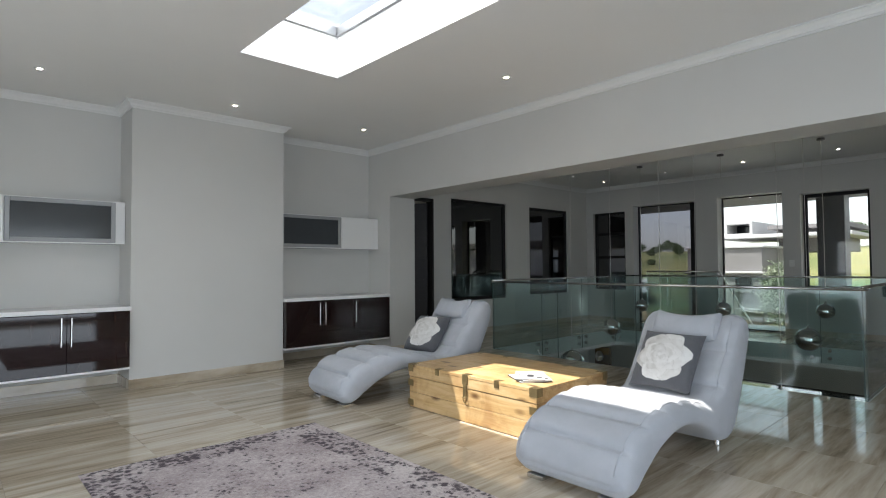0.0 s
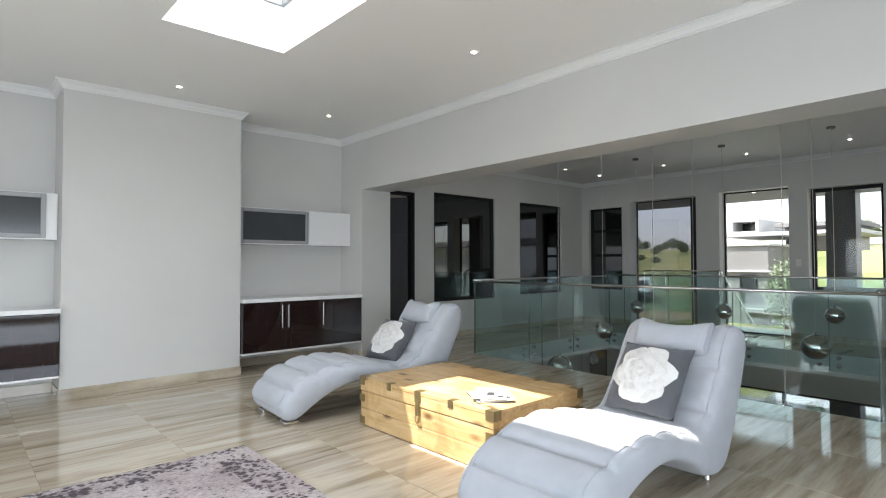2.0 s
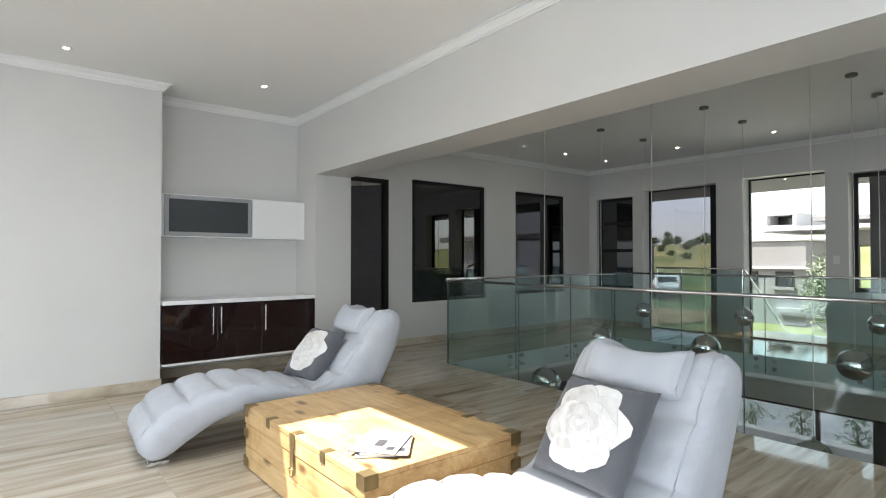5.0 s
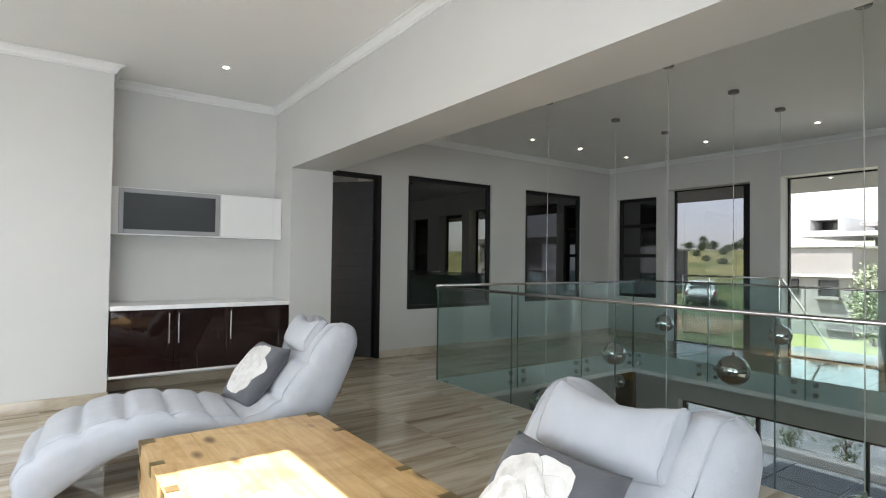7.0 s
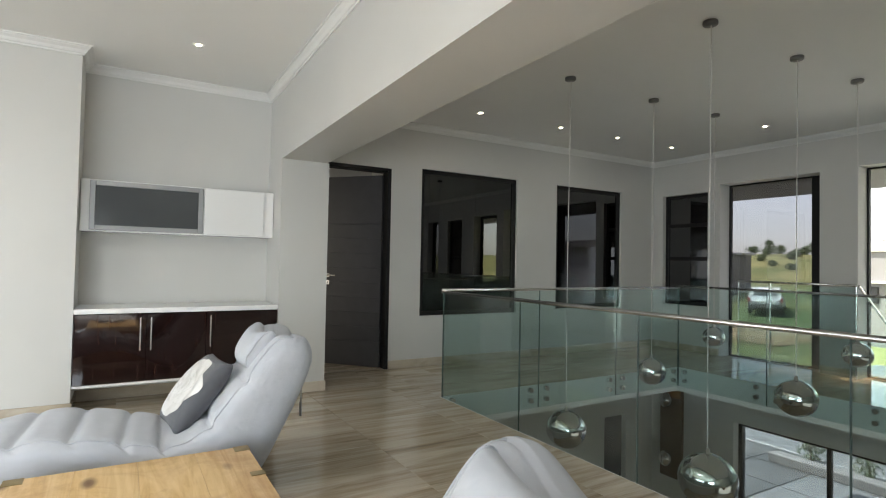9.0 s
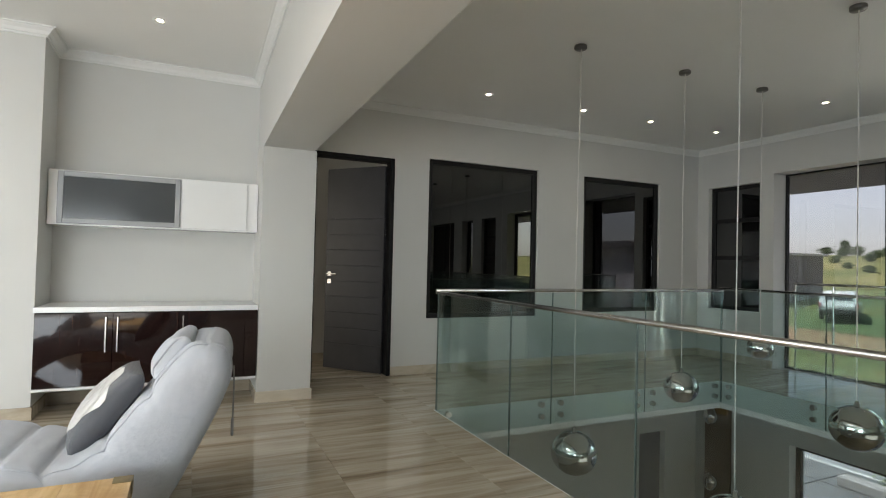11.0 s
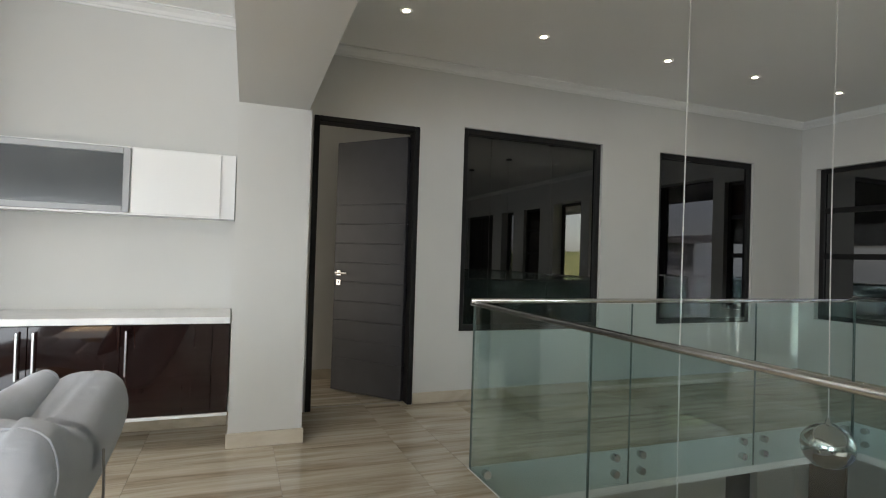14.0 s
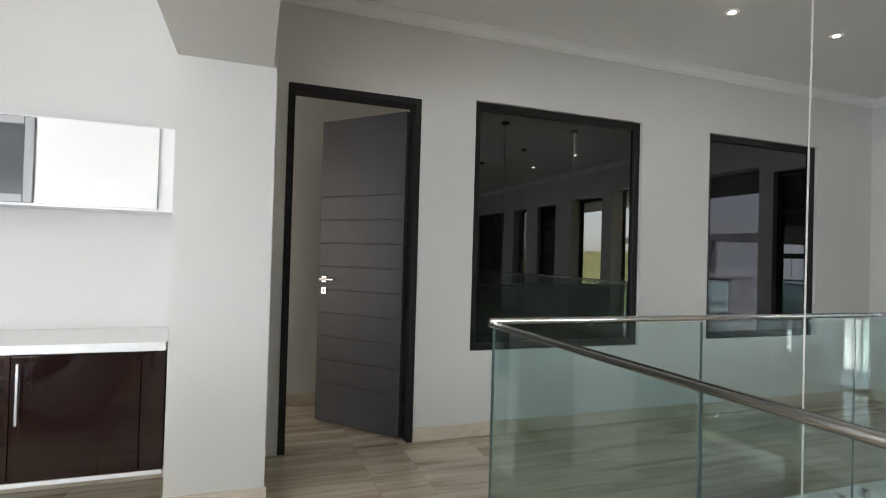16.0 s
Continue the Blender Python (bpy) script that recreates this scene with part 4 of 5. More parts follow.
# ---- rose cushions ----
def cushion(x, y, z, tilt, spin, label):
    t = new("throw_cushion")
    t.empty_display_size = 0.1
    t.matrix_world = pose(x, y, z, 0, 0, -90) @ pose(0, 0, 0, tilt, 0, spin)
    tagged(t, label, "cushion", "rose cushions")
    S, H = 0.225, 0.08

    def surf(u, v):
        k = max(0.0, (1 - abs(u) ** 2.6)) * max(0.0, (1 - abs(v) ** 2.6))
        return H * k ** 0.42
    bm = bmesh.new()
    N = 20
    for sgn in (1, -1):
        g_ = []
        for i in range(N + 1):
            r_ = []
            for j in range(N + 1):
                u, v = -1 + 2 * i / N, -1 + 2 * j / N
                pinch = 1 - 0.07 * (1 - u * u) * (abs(v) > 0.99) - 0.05 * (1 - v * v) * (abs(u) > 0.99)
                bow = 1 - 0.055 * (1 - (u * u if abs(v) > abs(u) else v * v)) * max(abs(u), abs(v)) ** 4
                r_.append(bm.verts.new((u * S * bow, v * S * bow, sgn * surf(u, v))))
            g_.append(r_)
        for i in range(N):
            for j in range(N):
                bm.faces.new((g_[i][j], g_[i + 1][j], g_[i + 1][j + 1], g_[i][j + 1]))
    bmesh.ops.remove_doubles(bm, verts=bm.verts, dist=1e-4)
    part("cover", bm, CHARCOAL, t, "charcoal cotton cover", True)
    rnd = random.Random(3)
    light, dark = bmesh.new(), bmesh.new()

    def petal(bm_, a, r0, size, lift):
        """One printed petal: a lobed blade laid on the cover."""
        ctr = Vector((r0 * math.cos(a), r0 * math.sin(a)))
        rows = []
        for k in range(5):
            rr = k / 4
            ring_ = []
            for q_ in range(18):
                b_ = 6.28318 * q_ / 18
                lobe = 1 + 0.07 * math.sin(3 * b_ + a * 5) + 0.05 * math.sin(5 * b_ + a * 3)
                p = ctr + Vector((math.cos(b_), math.sin(b_))) * size * lobe * rr
                u, v = max(-0.97, min(0.97, p.x / S)), max(-0.97, min(0.97, p.y / S))
                ring_.append((p.x, p.y, surf(u, v) + lift))
            rows.append(ring_)
        c0 = bm_.verts.new(rows[0][0])
        prev = [bm_.verts.new(p) for p in rows[1]]
        for q_ in range(18):
            bm_.faces.new((c0, prev[q_], prev[(q_ + 1) % 18]))
        for ring_ in rows[2:]:
            cur = [bm_.verts.new(p) for p in ring_]
            for q_ in range(18):
                bm_.faces.new((prev[q_], cur[q_], cur[(q_ + 1) % 18], prev[(q_ + 1) % 18]))
            prev = cur
    level = 0.0012
    for cnt, r0, size, ph in ((6, 0.085, 0.080, 0.2), (5, 0.070, 0.068, 0.9), (5, 0.055, 0.056, 0.3), (5, 0.042, 0.046, 1.1), (4, 0.031, 0.037, 0.5), (4, 0.021, 0.028, 0.2), (3, 0.012, 0.020, 0.9), (2, 0.006, 0.012, 0.3)):
        for k in range(cnt):
            a = ph + 6.28318 * k / cnt + rnd.uniform(-0.12, 0.12)
            petal(dark, a, r0 * 1.16, size * 1.19, level)
            level += 0.00028
            petal(light, a, r0 * 1.19, size * 1.16, level)
            level += 0.00028
    part("rose_print_shadow", dark, PETAL_EDGE, t, "grey petal outlines", True)
    part("rose_print", light, PETAL, t, "large white rose print", True)
    return t


cushion(4.70, 4.885, 0.52, 51, 6, "charcoal cushion printed with a white rose on the chaise")
cushion(4.665, 2.26, 0.56, 55, -4, "charcoal cushion printed with a white rose on the chaise")

# ---- chest ----
chest = thing("wooden_chest", (4.405, 3.56, 0), "low waxed pine trunk with brass corner straps", "chest")
CX, CY, CH_ = 0.458, 0.70, 0.375
for k, (z0, z1) in enumerate(((0.006, 0.135), (0.137, 0.268))):
    for sx in (-1, 1):
        part("side_board", box(sx * CX - 0.02 * (sx > 0), sx * CX + 0.02 * (sx < 0), -CY, CY, z0, z1, 0.003), PINE, chest)
    for sy in (-1, 1):
        b_ = box(-CX + 0.021, CX - 0.021, sy * (CY - 0.002) - 0.02 * (sy > 0), sy * (CY - 0.002) + 0.02 * (sy < 0), z0, z1, 0.003)
        part("end_board", b_, PINE, chest)
lid = part("lid", box(-CX - 0.004, CX + 0.004, -CY - 0.004, CY + 0.004, 0.271, 0.352, 0.004), PINE, chest, "deep pine lid")
for k in range(4):
    x0 = -CX - 0.006 + k * (2 * CX + 0.012) / 4
    part("lid_board", box(x0 + 0.0002, x0 + (2 * CX + 0.012) / 4 - 0.0002, -CY - 0.006, CY + 0.006, 0.3525, CH_, 0.0012), PINE, lid, "waxed pine top board with knots")
part("base_panel", box(-CX + 0.02, CX - 0.02, -CY + 0.02, CY - 0.02, 0.004, 0.02), PINE, chest)
for sx in (-1, 1):
    for sy in (-1, 1):
        for z0, z1 in ((0.315, 0.377), (0.19, 0.245), (0.02, 0.075)):
            bm = bmesh.new()
            add_box(bm, sx * (CX + 0.0065), sx * (CX + 0.0085), sy * (CY - 0.06), sy * (CY + 0.0085), z0, z1)
            add_box(bm, sx * (CX - 0.06), sx * (CX + 0.0065), sy * (CY + 0.0065), sy * (CY + 0.0085), z0, z1)
            if z0 > 0.3:
                add_box(bm, sx * (CX - 0.06), sx * (CX + 0.0085), sy * (CY - 0.06), sy * (CY + 0.0085), z1 - 0.0015, z1 + 0.0005)
            part("corner_strap", bm, BRASS, chest, "tarnished brass corner strap")
for sx in (-1, 1):
    for y in (0.33, -0.33):
        bm = bmesh.new()
        add_box(bm, sx * (CX + 0.0065), sx * (CX + 0.009), y - 0.023, y + 0.023, 0.325, 0.3775)
        add_box(bm, sx * (CX - 0.05), sx * (CX + 0.009), y - 0.023, y + 0.023, 0.3755, 0.378)
        part("edge_strap", bm, BRASS, chest)
bm = bmesh.new()
add_box(bm, -CX - 0.010, -CX - 0.0065, -0.03, 0.03, 0.30, 0.3785)
add_box(bm, -CX, -CX + 0.05, -0.03, 0.03, 0.3755, 0.3785)
add_box(bm, -CX - 0.013, -CX - 0.009, -0.02, 0.02, 0.20, 0.31, 0.001)
hasp = part("hasp", bm, BRASS, chest, "brass hasp")
bm = add_tube(bmesh.new(), [(-CX - 0.012 - 0.016 * math.sin(a), 0.020 * math.cos(a), 0.20) for a in (0.0, 0.8, 1.57, 2.3, 3.1416)], 0.004, 8)
add_tube(bm, [(-CX - 0.012, 0.018 * math.cos(a), 0.185 + 0.024 * math.sin(a)) for a in (6.28318 * k / 14 for k in range(15))], 0.004, 8)
part("padlock", bm, BRASS, hasp, "small brass ring lock")

# magazines on the chest
for k, (dx, dy, rz, lab) in enumerate(((0.0, 0.0, -52, "glossy magazine with a picture cover on top of the pile"), (0.02, -0.02, -40, "magazine in the middle of the pile"), (-0.01, 0.012, -31, "dark-backed magazine at the bottom of the pile"))):
    z = CH_ + 0.001 + 0.0095 * (2 - k)
    mag = thing("magazine", (4.19 + dx, 3.11 + dy, z), lab, "magazine", "magazines on the chest", rz=rz)
    part("page_block", box(-0.108, 0.108, -0.143, 0.143, 0.0012, 0.0078, 0.0008), PAPER, mag)
    part("back_cover", box(-0.110, 0.110, -0.145, 0.145, 0.0, 0.0010), INK, mag, "dark back cover")
    cover = part("front_cover", box(-0.110, 0.110, -0.145, 0.145, 0.0080, 0.0088), PAPER, mag, "pale front cover")
    part("spine", box(-0.1115, -0.1102, -0.145, 0.145, 0.0, 0.0088), INK, mag)
    for (x0, x1, y0, y1) in ((-0.10, 0.02, 0.108, 0.128), (-0.02, 0.03, -0.07, 0.02), (-0.10, -0.03, -0.13, -0.116), (0.045, 0.098, 0.066, 0.078), (-0.09, -0.07, -0.02, 0.05), (0.05, 0.09, -0.11, -0.06)):
        part("printed_bar", box(x0, x1, y0, y1, 0.0089, 0.0093), (INK, GREY_INK)[x0 < -0.08], cover)

# rug
bm = bmesh.new()
NXR, NYR = 24, 34
RX0, RX1, RY0, RY1 = 1.50, 3.07, 2.05, 4.38
gv = [[bm.verts.new((RX0 + (RX1 - RX0) * i / NXR - 2.285, RY0 + (RY1 - RY0) * j / NYR - 3.215, 0.009 + 0.0012 * math.sin(i * 1.3) * math.cos(j * 0.9))) for j in range(NYR + 1)] for i in range(NXR + 1)]
for i in range(NXR):
    for j in range(NYR):
        bm.faces.new((gv[i][j], gv[i + 1][j], gv[i + 1][j + 1], gv[i][j + 1]))
r = bmesh.ops.extrude_face_region(bm, geom=list(bm.faces))
for v in r["geom"]:
    if isinstance(v, bmesh.types.BMVert):
        v.co.z = 0.001
rug = part("rug", bm, RUG)
rug.location = (2.285, 3.215, 0)
tagged(rug, "faded mauve-grey oriental rug with worn dark figures", "rug")

# ---- lower hall ----
sconce = thing("wall_panel_lamp", (XR - 0.03, 7.03, -2.0), "tall amber glass wall lamp with two hanging globes", "wall lamp")
part("back_panel", box(-0.02, 0.028, -0.20, 0.20, 0.0, 1.42, 0.01), BROWN_GLASS, sconce, "dark amber panel")
part("cap", box(-0.035, -0.0205, -0.17, 0.17, 1.25, 1.40, 0.006), AMBER, sconce, "gold amber upper glass")
for z in (1.22, 0.32):
    part("globe", lathe([(0.001, 0.12)] + [(0.10 * math.sin(a), 0.12 * math.cos(a)) for a in (math.pi * k / 12 for k in range(1, 12))] + [(0.001, -0.12)], 20), CHROME, sconce, "", True).location = (-0.14, 0.0, z)
    part("bracket", tube([(-0.02, 0, z), (-0.06, 0, z)], 0.012), STEEL, sconce)

# ---- outside ----
bm = bmesh.new()
xs = [12.13, 14, 16, 18.5, 20, 21, 21.8, 22.6, 23.4, 24.2, 24.8, 28, 34, 40, 45, 50, 55, 60, 66, 72, 78, 90, 140, 220, 400]
ys = [-400, -150, -60, -30, -15, -5, 0, 4, 8, 12, 16, 20, 26, 34, 50, 90, 160, 400]


def ground_z(x, y):
    f = max(0.0, min(1.0, (x - 21) / 3.8))
    f = f * f * (3 - 2 * f)
    rise = max(0.0, min(1.0, (x - 31) / 44))
    return -3.15 + 1.45 * f + 4.9 * rise * rise * (3 - 2 * rise) + (0.25 * math.sin(x * 0.11) * math.cos(y * 0.13) if x > 40 else 0)


gg = [[bm.verts.new((x, y, ground_z(x, y))) for y in ys] for x in xs]
for a, b in zip(gg, gg[1:]):
    for j in range(len(ys) - 1):
        bm.faces.new((a[j], b[j], b[j + 1], a[j + 1]))
tagged(part("ground", bm, GRASS, None, "", True), "rough green and yellow meadow reaching the horizon", "ground", kind="structure")


def patch(name, x0, x1, y0, y1, mat, label, lift=0.02):
    b = bmesh.new()
    nx, ny = 14, 10
    g_ = [[b.verts.new((x0 + (x1 - x0) * i / nx, y0 + (y1 - y0) * j / ny, ground_z(x0 + (x1 - x0) * i / nx, 0) + lift + 0.03)) for j in range(ny + 1)] for i in range(nx + 1)]
    for i in range(nx):
        for j in range(ny):
            b.faces.new((g_[i][j], g_[i + 1][j], g_[i + 1][j + 1], g_[i][j + 1]))
    tagged(part(name, b, mat, None, "", True), label, "ground", kind="structure")


patch("lawn", 33.2, 46, 6.0, 36, LAWN, "bright mown lawn")
patch("road", 26.0, 33.0, 12.9, 28, EARTH, "bare brown earth strip by the lawn")

tagged(part("balcony_floor", box(XR + 0.3, 13.4, 2.9, 4.95, -0.25, -0.02), STONE_TOP), "white tiled landing outside the doorway", "balcony", kind="structure")
tagged(part("roof_overhang", box(XR + 0.3, 14.6, YS, 8.5, 2.60, 2.86), PLASTER_GREY), "grey plastered underside of the roof overhang", "roof", kind="structure")
tagged(part("roof", box(XL - 0.3, XR + 0.3, YS - 0.25, 2.7, CZ + 0.2, CZ + 0.3), PAVING), "flat concrete roof", "roof", kind="structure")
for y in (2.99,):
    col = thing("porch_column", (13.3, y, -3.1), "dark square column carrying the roof overhang", "column")
    part("shaft", box(-0.22, 0.22, -0.22, 0.22, 0, 5.70, 0.01), DOOR_PAINT, col)


def house_window(parent, x, y0, y1, z0, z1, frame_mat=DARK_ALU):
    w_ = part("window", ring_boxes(bmesh.new(), y0, y1, z0, z1, 0.06, x - 0.06, x + 0.02, "x"), frame_mat, parent)
    part("pane", box(x - 0.02, x, y0 + 0.05, y1 - 0.05, z0 + 0.05, z1 - 0.05), CAR_GLASS, w_)


house = thing("neighbour_house", (30, 11, -1.4), "modern flat-roofed house in grey and white plaster", "house")
bm = box(-0.2, 8, -1.85, 1.7, -0.4, 3.45, 0.02)
part("wall", bm, PLASTER_GREY, house, "grey plastered ground storey")
part("parapet", box(-0.3, 8.1, -1.95, 1.8, 3.45, 3.56, 0.02), PLASTER_WHITE, house)
part("ledge", box(-0.36, -0.2, -1.95, 1.8, 2.2, 2.30, 0.01), PLASTER_WHITE, house)
part("slab", box(2.0, 9, -5.0, 1.4, 4.02, 4.20, 0.02), PLASTER_WHITE, house, "white projecting floor slab")
bm = bmesh.new()
ring_boxes(bm, -0.44, 0.97, 4.2, 4.98, 0.13, 3.0, 4.6, "x")
add_box(bm, 4.6, 8.0, -0.44, 0.97, 4.2, 4.98)
part("upper_storey", bm, PLASTER_WHITE, house, "white box frame of the upper storey")
part("upper_pane", box(4.5, 4.59, -0.30, 0.83, 4.34, 4.84), CAR_GLASS, house)
part("wing_wall", box(4.4, 8.5, -4.2, -1.3, 3.3, 4.5, 0.02), PLASTER_GREY, house)
part("wing_roof", box(3.6, 9.0, -4.6, -1.0, 4.5, 4.72, 0.02), PLASTER_GREY, house, "projecting grey roof slab")
house_window(house, -0.22, -1.35, -0.65, 1.42, 2.08)
house_window(house, -0.22, 0.1, 0.55, 1.42, 2.08)
part("sill", box(-0.42, -0.2, -1.45, -0.55, 1.27, 1.41, 0.01), PLASTER_GREY, house)
part("canopy", box(-0.9, -0.2, -1.84, -0.8, 0.35, 0.5, 0.01), PLASTER_GREY, house)

bld = thing("boundary_building", (40, 27.4, -1.0), "low grey plastered outbuilding beside the meadow", "building")
part("wall", box(-1, 5, -2.6, 6, -0.8, 3.3, 0.02), PLASTER_GREY, bld)
part("roof", box(-1.2, 5.2, -2.8, 6.2, 3.3, 3.48, 0.02), PLASTER_WHITE, bld)
low_house = thing("distant_house", (30, -6.5, -1.4), "long white flat-roofed house across the road", "house")
part("wall", box(0, 8, -12, 7.2, -0.5, 2.6, 0.02), PLASTER_WHITE, low_house)
part("roof", box(-0.6, 8.5, -12.5, 7.8, 3.9, 4.3, 0.02), PLASTER_GREY, low_house)
part("upper_wall", box(0.5, 8, -12, 7.0, 2.6, 3.9, 0.02), PLASTER_WHITE, low_house)
house_window(low_house, -0.02, -2, 1.5, 0.9, 2.0)
house_window(low_house, -0.02, 3, 6, 0.9, 2.0)


def tree(x, y, h, crown, mat, label, seed, clumps=260, low=0.35):
    rnd = random.Random(seed)
    z = ground_z(x, y)
    t = thing("tree", (x, y, z), label, "tree")
    bm = tube([(0, 0, -0.1), (0.03 * h, 0.02 * h, h * 0.3), (0.0, 0.03 * h, h * 0.6)], 0.03 * h, 8, 0.012 * h)
    for k in range(6):
        a = 1.05 * k + rnd.random()
        add_tube(bm, [(0.01 * h, 0.02 * h, h * (0.3 + 0.04 * k)), (crown * 0.5 * math.cos(a), crown * 0.5 * math.sin(a), h * (0.5 + 0.05 * k))], 0.012 * h, 6, True, 0.004 * h)
    part("trunk", bm, BARK, t)
    vs, fs = [], []
    for k in range(clumps):
        a, u = rnd.uniform(0, 6.28), rnd.uniform(-1, 1)
        rr = crown * rnd.uniform(0.25, 1.0) * (0.8 + 0.3 * math.sin(3 * a + seed))
        cx, cy = rr * math.cos(a) * math.sqrt(1 - u * u), rr * math.sin(a) * math.sqrt(1 - u * u)
        cz = h * (low + (1 - low) * 0.5 * (1 + u * rnd.uniform(0.7, 1.0)))
        for q_ in range(9):
            d = Vector((rnd.gauss(0, 1), rnd.gauss(0, 1), rnd.gauss(0, 0.7))) * crown * 0.12
            n_ = Vector((rnd.gauss(0, 1), rnd.gauss(0, 1), rnd.gauss(0, 1))).normalized()
            s_ = crown * rnd.uniform(0.05, 0.09)
            a1 = n_.orthogonal().normalized() * s_
            a2 = n_.cross(a1) * 0.55
            p = Vector((cx, cy, cz)) + d
            i0 = len(vs)
            vs += [p - a1, p + a2, p + a1, p - a2]
            fs.append((i0, i0 + 1, i0 + 2, i0 + 3))
    me = bpy.data.meshes.new("crown")
    me.from_pydata([tuple(v) for v in vs], [], fs)
    me.materials.append(mat)
    o = new("crown", me)
    o.parent = t
    return t


patio = tagged(part("patio", box(12.135, 18.3, -2.2, 13.6, -3.3, -3.085), PAVING), "slate slab patio with pale joints beside the house", "patio", kind="structure")
patch("paving", 18.32, 20.9, -6, 14, GREY_SLAB, "blue-grey concrete paving beside the patio")
patch("driveway", 20.95, 29.9, -16, 6.6, PAVING, "light concrete driveway before the white house")
slab_mesh = {}
for i in range(5):
    for j in range(13):
        kind_ = "dark_slab" if j > 7 else "slab"
        loc = (12.78 + 1.2 * i, -1.5 + 1.2 * j, -3.084)
        if kind_ in slab_mesh:
            share("slab", slab_mesh[kind_], patio, loc)
        else:
            slab_mesh[kind_] = part("slab", box(-0.58, 0.58, -0.58, 0.58, 0, 0.025, 0.003), SLATE if kind_ == "dark_slab" else GREY_SLAB, patio)
            slab_mesh[kind_].location = loc
kerb = thing("planter_kerb", (17.2, 5.6, -3.06), "low grey plastered kerb of a planting bed", "kerb")
part("wall", box(-0.16, 0.16, -3.0, 2.8, 0, 0.2, 0.02), PLASTER_GREY, kerb)
for k in range(5):
    tree(17.85, 3.4 + 1.12 * k, 0.75 + 0.12 * (k % 3), 0.42, LEAF, "low dark green shrub behind the grey kerb", 20 + k, 60, 0.05)
tree(28.4, 8.05, 3.1, 0.95, PALE_LEAF, "pale silvery garden shrub tree by the house", 4, 520, 0.05)
for tx, ty, th, tc, seed in ((73, 38.6, 2.7, 1.5, 8), (74, 34.0, 2.5, 1.7, 9), (77, 36.4, 1.5, 1.5, 10), (71, 31.6, 1.9, 1.5, 13), (79, 40.5, 1.9, 1.8, 14), (66, 29.0, 1.7, 1.4, 15), (62, 33.5, 1.1, 1.1, 16), (70, 37.2, 1.3, 1.4, 17), (68, 33.0, 1.2, 1.5, 18), (64, 31.5, 1.2, 1.3, 19), (58, 30.2, 0.9, 1.0, 31), (72, 40.0, 1.4, 1.5, 32), (56, 27.5, 0.9, 1.1, 33), (75, 29.5, 1.5, 1.6, 34)):
    tree(tx, ty, th * 0.62, tc * 0.6, LEAF, "low dark tree on the skyline" if th > 1.6 else "low scrub bush in the meadow", seed, 150, 0.02)
tree(70, 12.5, 2.4, 1.6, LEAF, "dark bushy tree beyond the lawn", 11)
tree(72, 10.2, 2.2, 1.5, LEAF, "dark bushy tree beyond the lawn", 12)


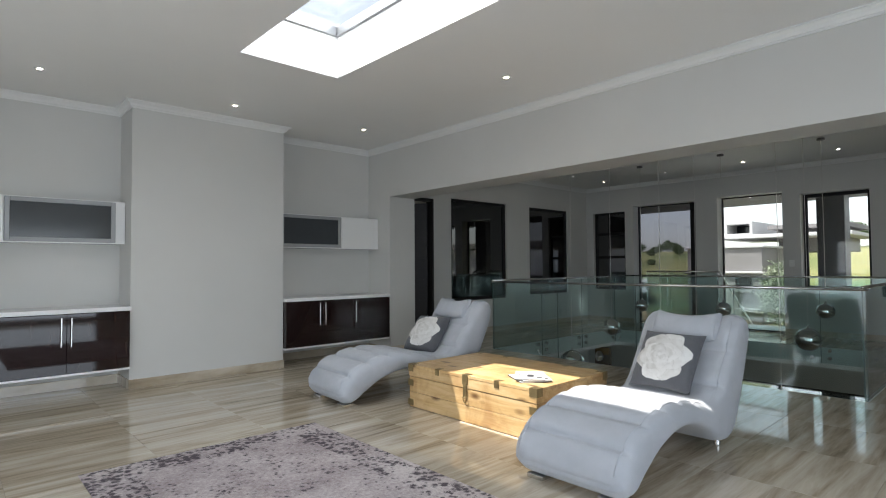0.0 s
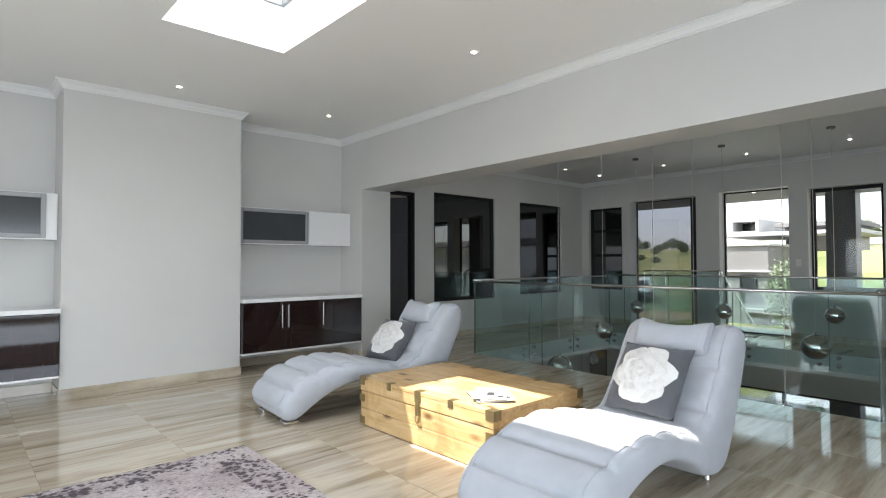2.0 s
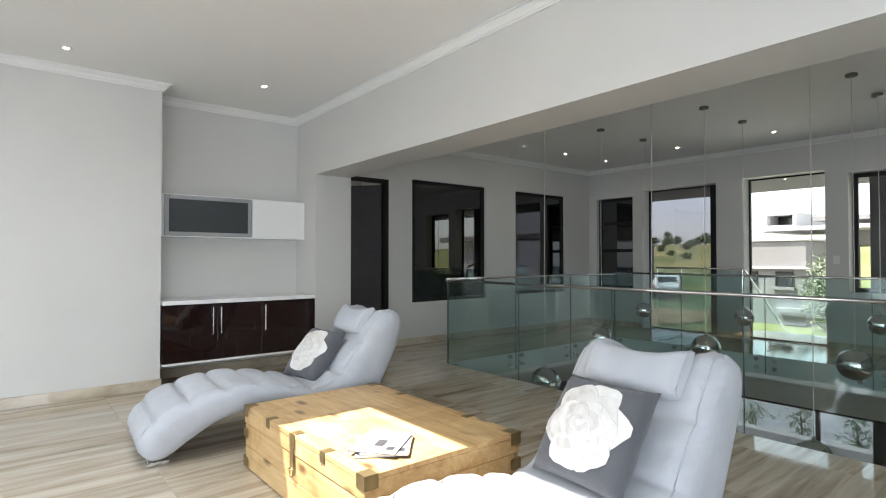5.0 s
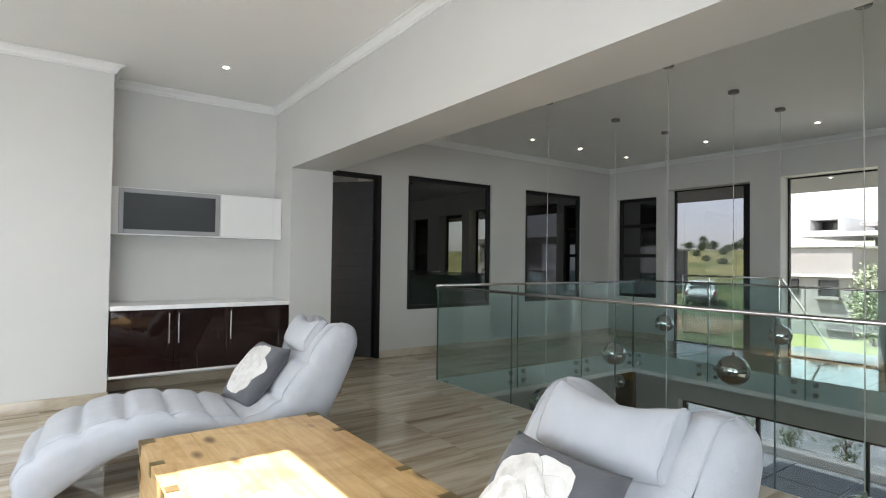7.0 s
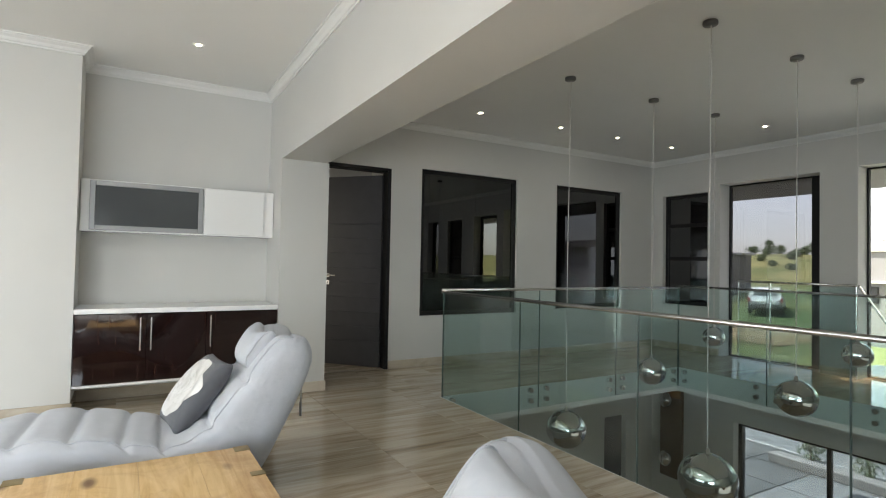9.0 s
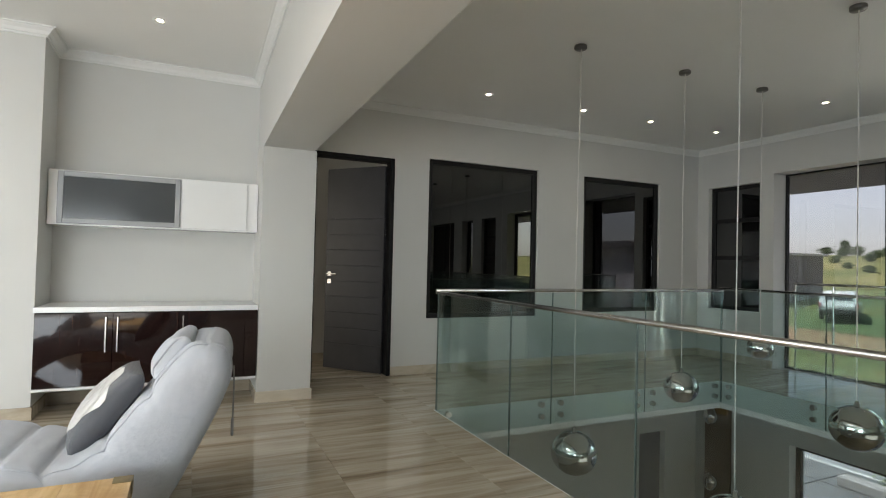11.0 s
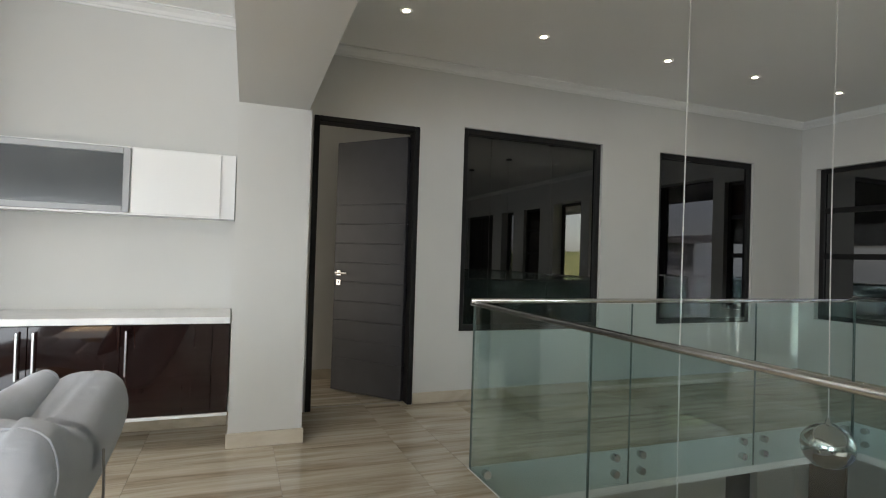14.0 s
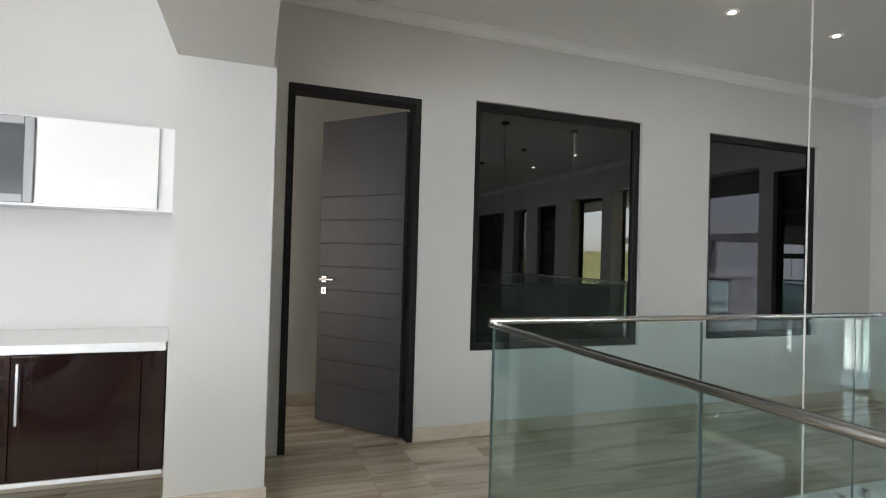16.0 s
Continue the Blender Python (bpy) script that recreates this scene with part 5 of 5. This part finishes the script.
def car(x, y, rz):
    z = ground_z(x, y) + 0.03
    t = thing("parked_car", (x, y, z), "white estate car parked on the grass", "car", rz=rz)
    prof = [(-2.1, 0.35), (-2.15, 0.75), (-2.0, 0.98), (-1.75, 1.45), (-1.45, 1.55), (0.2, 1.55), (0.95, 1.02), (1.95, 0.85), (2.1, 0.6), (2.08, 0.32)]
    bm = bmesh.new()
    rings = []
    for yy, s_ in ((-0.86, 0.97), (-0.80, 1.0), (0.80, 1.0), (0.86, 0.97)):
        rings.append([bm.verts.new((px * s_, yy * (1.0 if pz < 1.0 else 0.82), pz if abs(yy) < 0.85 else 0.04 + pz * 0.96)) for px, pz in prof])
    for a, b in zip(rings, rings[1:]):
        for k in range(len(prof)):
            bm.faces.new((a[k], a[(k + 1) % len(prof)], b[(k + 1) % len(prof)], b[k]))
    bm.faces.new(rings[0])
    bm.faces.new(rings[-1])
    part("body", bm, CAR_PAINT, t, "white painted body")
    bm = bmesh.new()
    vs = [bm.verts.new(p) for p in ((-1.94, -0.6, 1.10), (-1.94, 0.6, 1.10), (-1.79, 0.56, 1.40), (-1.79, -0.56, 1.40))]
    bm.faces.new(vs)
    bmesh.ops.solidify(bm, geom=list(bm.faces), thickness=0.02)
    part("rear_window", bm, CAR_GLASS, t).location.x = -0.02
    for sy in (-1, 1):
        bm = bmesh.new()
        vs = [bm.verts.new(p) for p in ((-1.7, sy * 0.80, 1.05), (0.75, sy * 0.80, 1.05), (0.2, sy * 0.72, 1.46), (-1.5, sy * 0.72, 1.46))]
        bm.faces.new(vs)
        bmesh.ops.solidify(bm, geom=list(bm.faces), thickness=0.02)
        part("side_window", bm, CAR_GLASS, t).location.y = sy * 0.012
        part("tail_lamp", box(-2.17, -2.0, sy * 0.80 - 0.07, sy * 0.80 + 0.07, 0.72, 0.95, 0.01), TAIL_LAMP, t)
        for px in (-1.35, 1.3):
            w_ = part("wheel", tube([(px, sy * 0.70, 0.32), (px, sy * 0.88, 0.32)], 0.32, 20), RUBBER, t)
            part("rim", tube([(px, sy * 0.85, 0.32), (px, sy * 0.89, 0.32)], 0.19, 16), STEEL, w_)
    part("bumper", box(-2.22, -2.0, -0.82, 0.82, 0.35, 0.62, 0.03), BLACK, t)
    part("number_plate", box(-2.23, -2.2, -0.25, 0.25, 0.66, 0.78), PLASTIC, t)


car(38.0, 19.8, 25)

# ---- floor tiles, one by one ----
PITCH, JOINT, TX0, TY0 = 0.7875, 0.0016, 5.095, 6.60
shared = {}


def lay_tiles(x0, x1, y0, y1):
    i0, i1 = math.floor((x0 - TX0) / PITCH), math.ceil((x1 - TX0) / PITCH)
    j0, j1 = math.floor((y0 - TY0) / PITCH), math.ceil((y1 - TY0) / PITCH)
    for i in range(i0, i1):
        for j in range(j0, j1):
            a, b = max(x0, TX0 + i * PITCH + JOINT / 2), min(x1, TX0 + (i + 1) * PITCH - JOINT / 2)
            c_, d = max(y0, TY0 + j * PITCH + JOINT / 2), min(y1, TY0 + (j + 1) * PITCH - JOINT / 2)
            if b - a < 0.01 or d - c_ < 0.01:
                continue
            key = (round(b - a, 4), round(d - c_, 4))
            if key not in shared:
                me = bpy.data.meshes.new("tile")
                q_ = box(-key[0] / 2, key[0] / 2, -key[1] / 2, key[1] / 2, -0.008, 0.0, 0.0006)
                q_.to_mesh(me)
                q_.free()
                me.materials.append(TILE)
                shared[key] = me
            o = new("tile", shared[key])
            o.parent = floor
            o.location = ((a + b) / 2, (c_ + d) / 2, 0)


lay_tiles(XL, VX0 - 0.001, YS, YD + 0.10)
lay_tiles(VX0 + 0.001, XR + 0.1, VY1 + 0.002, YD + 0.10)
lay_tiles(VX1 + 0.002, XR + 0.1, YS, VY1)
lay_tiles(VX0 + 0.001, VX1, YS, VY0 - 0.002)
lay_tiles(4.6, 7.30, YD + 0.162, 8.55)
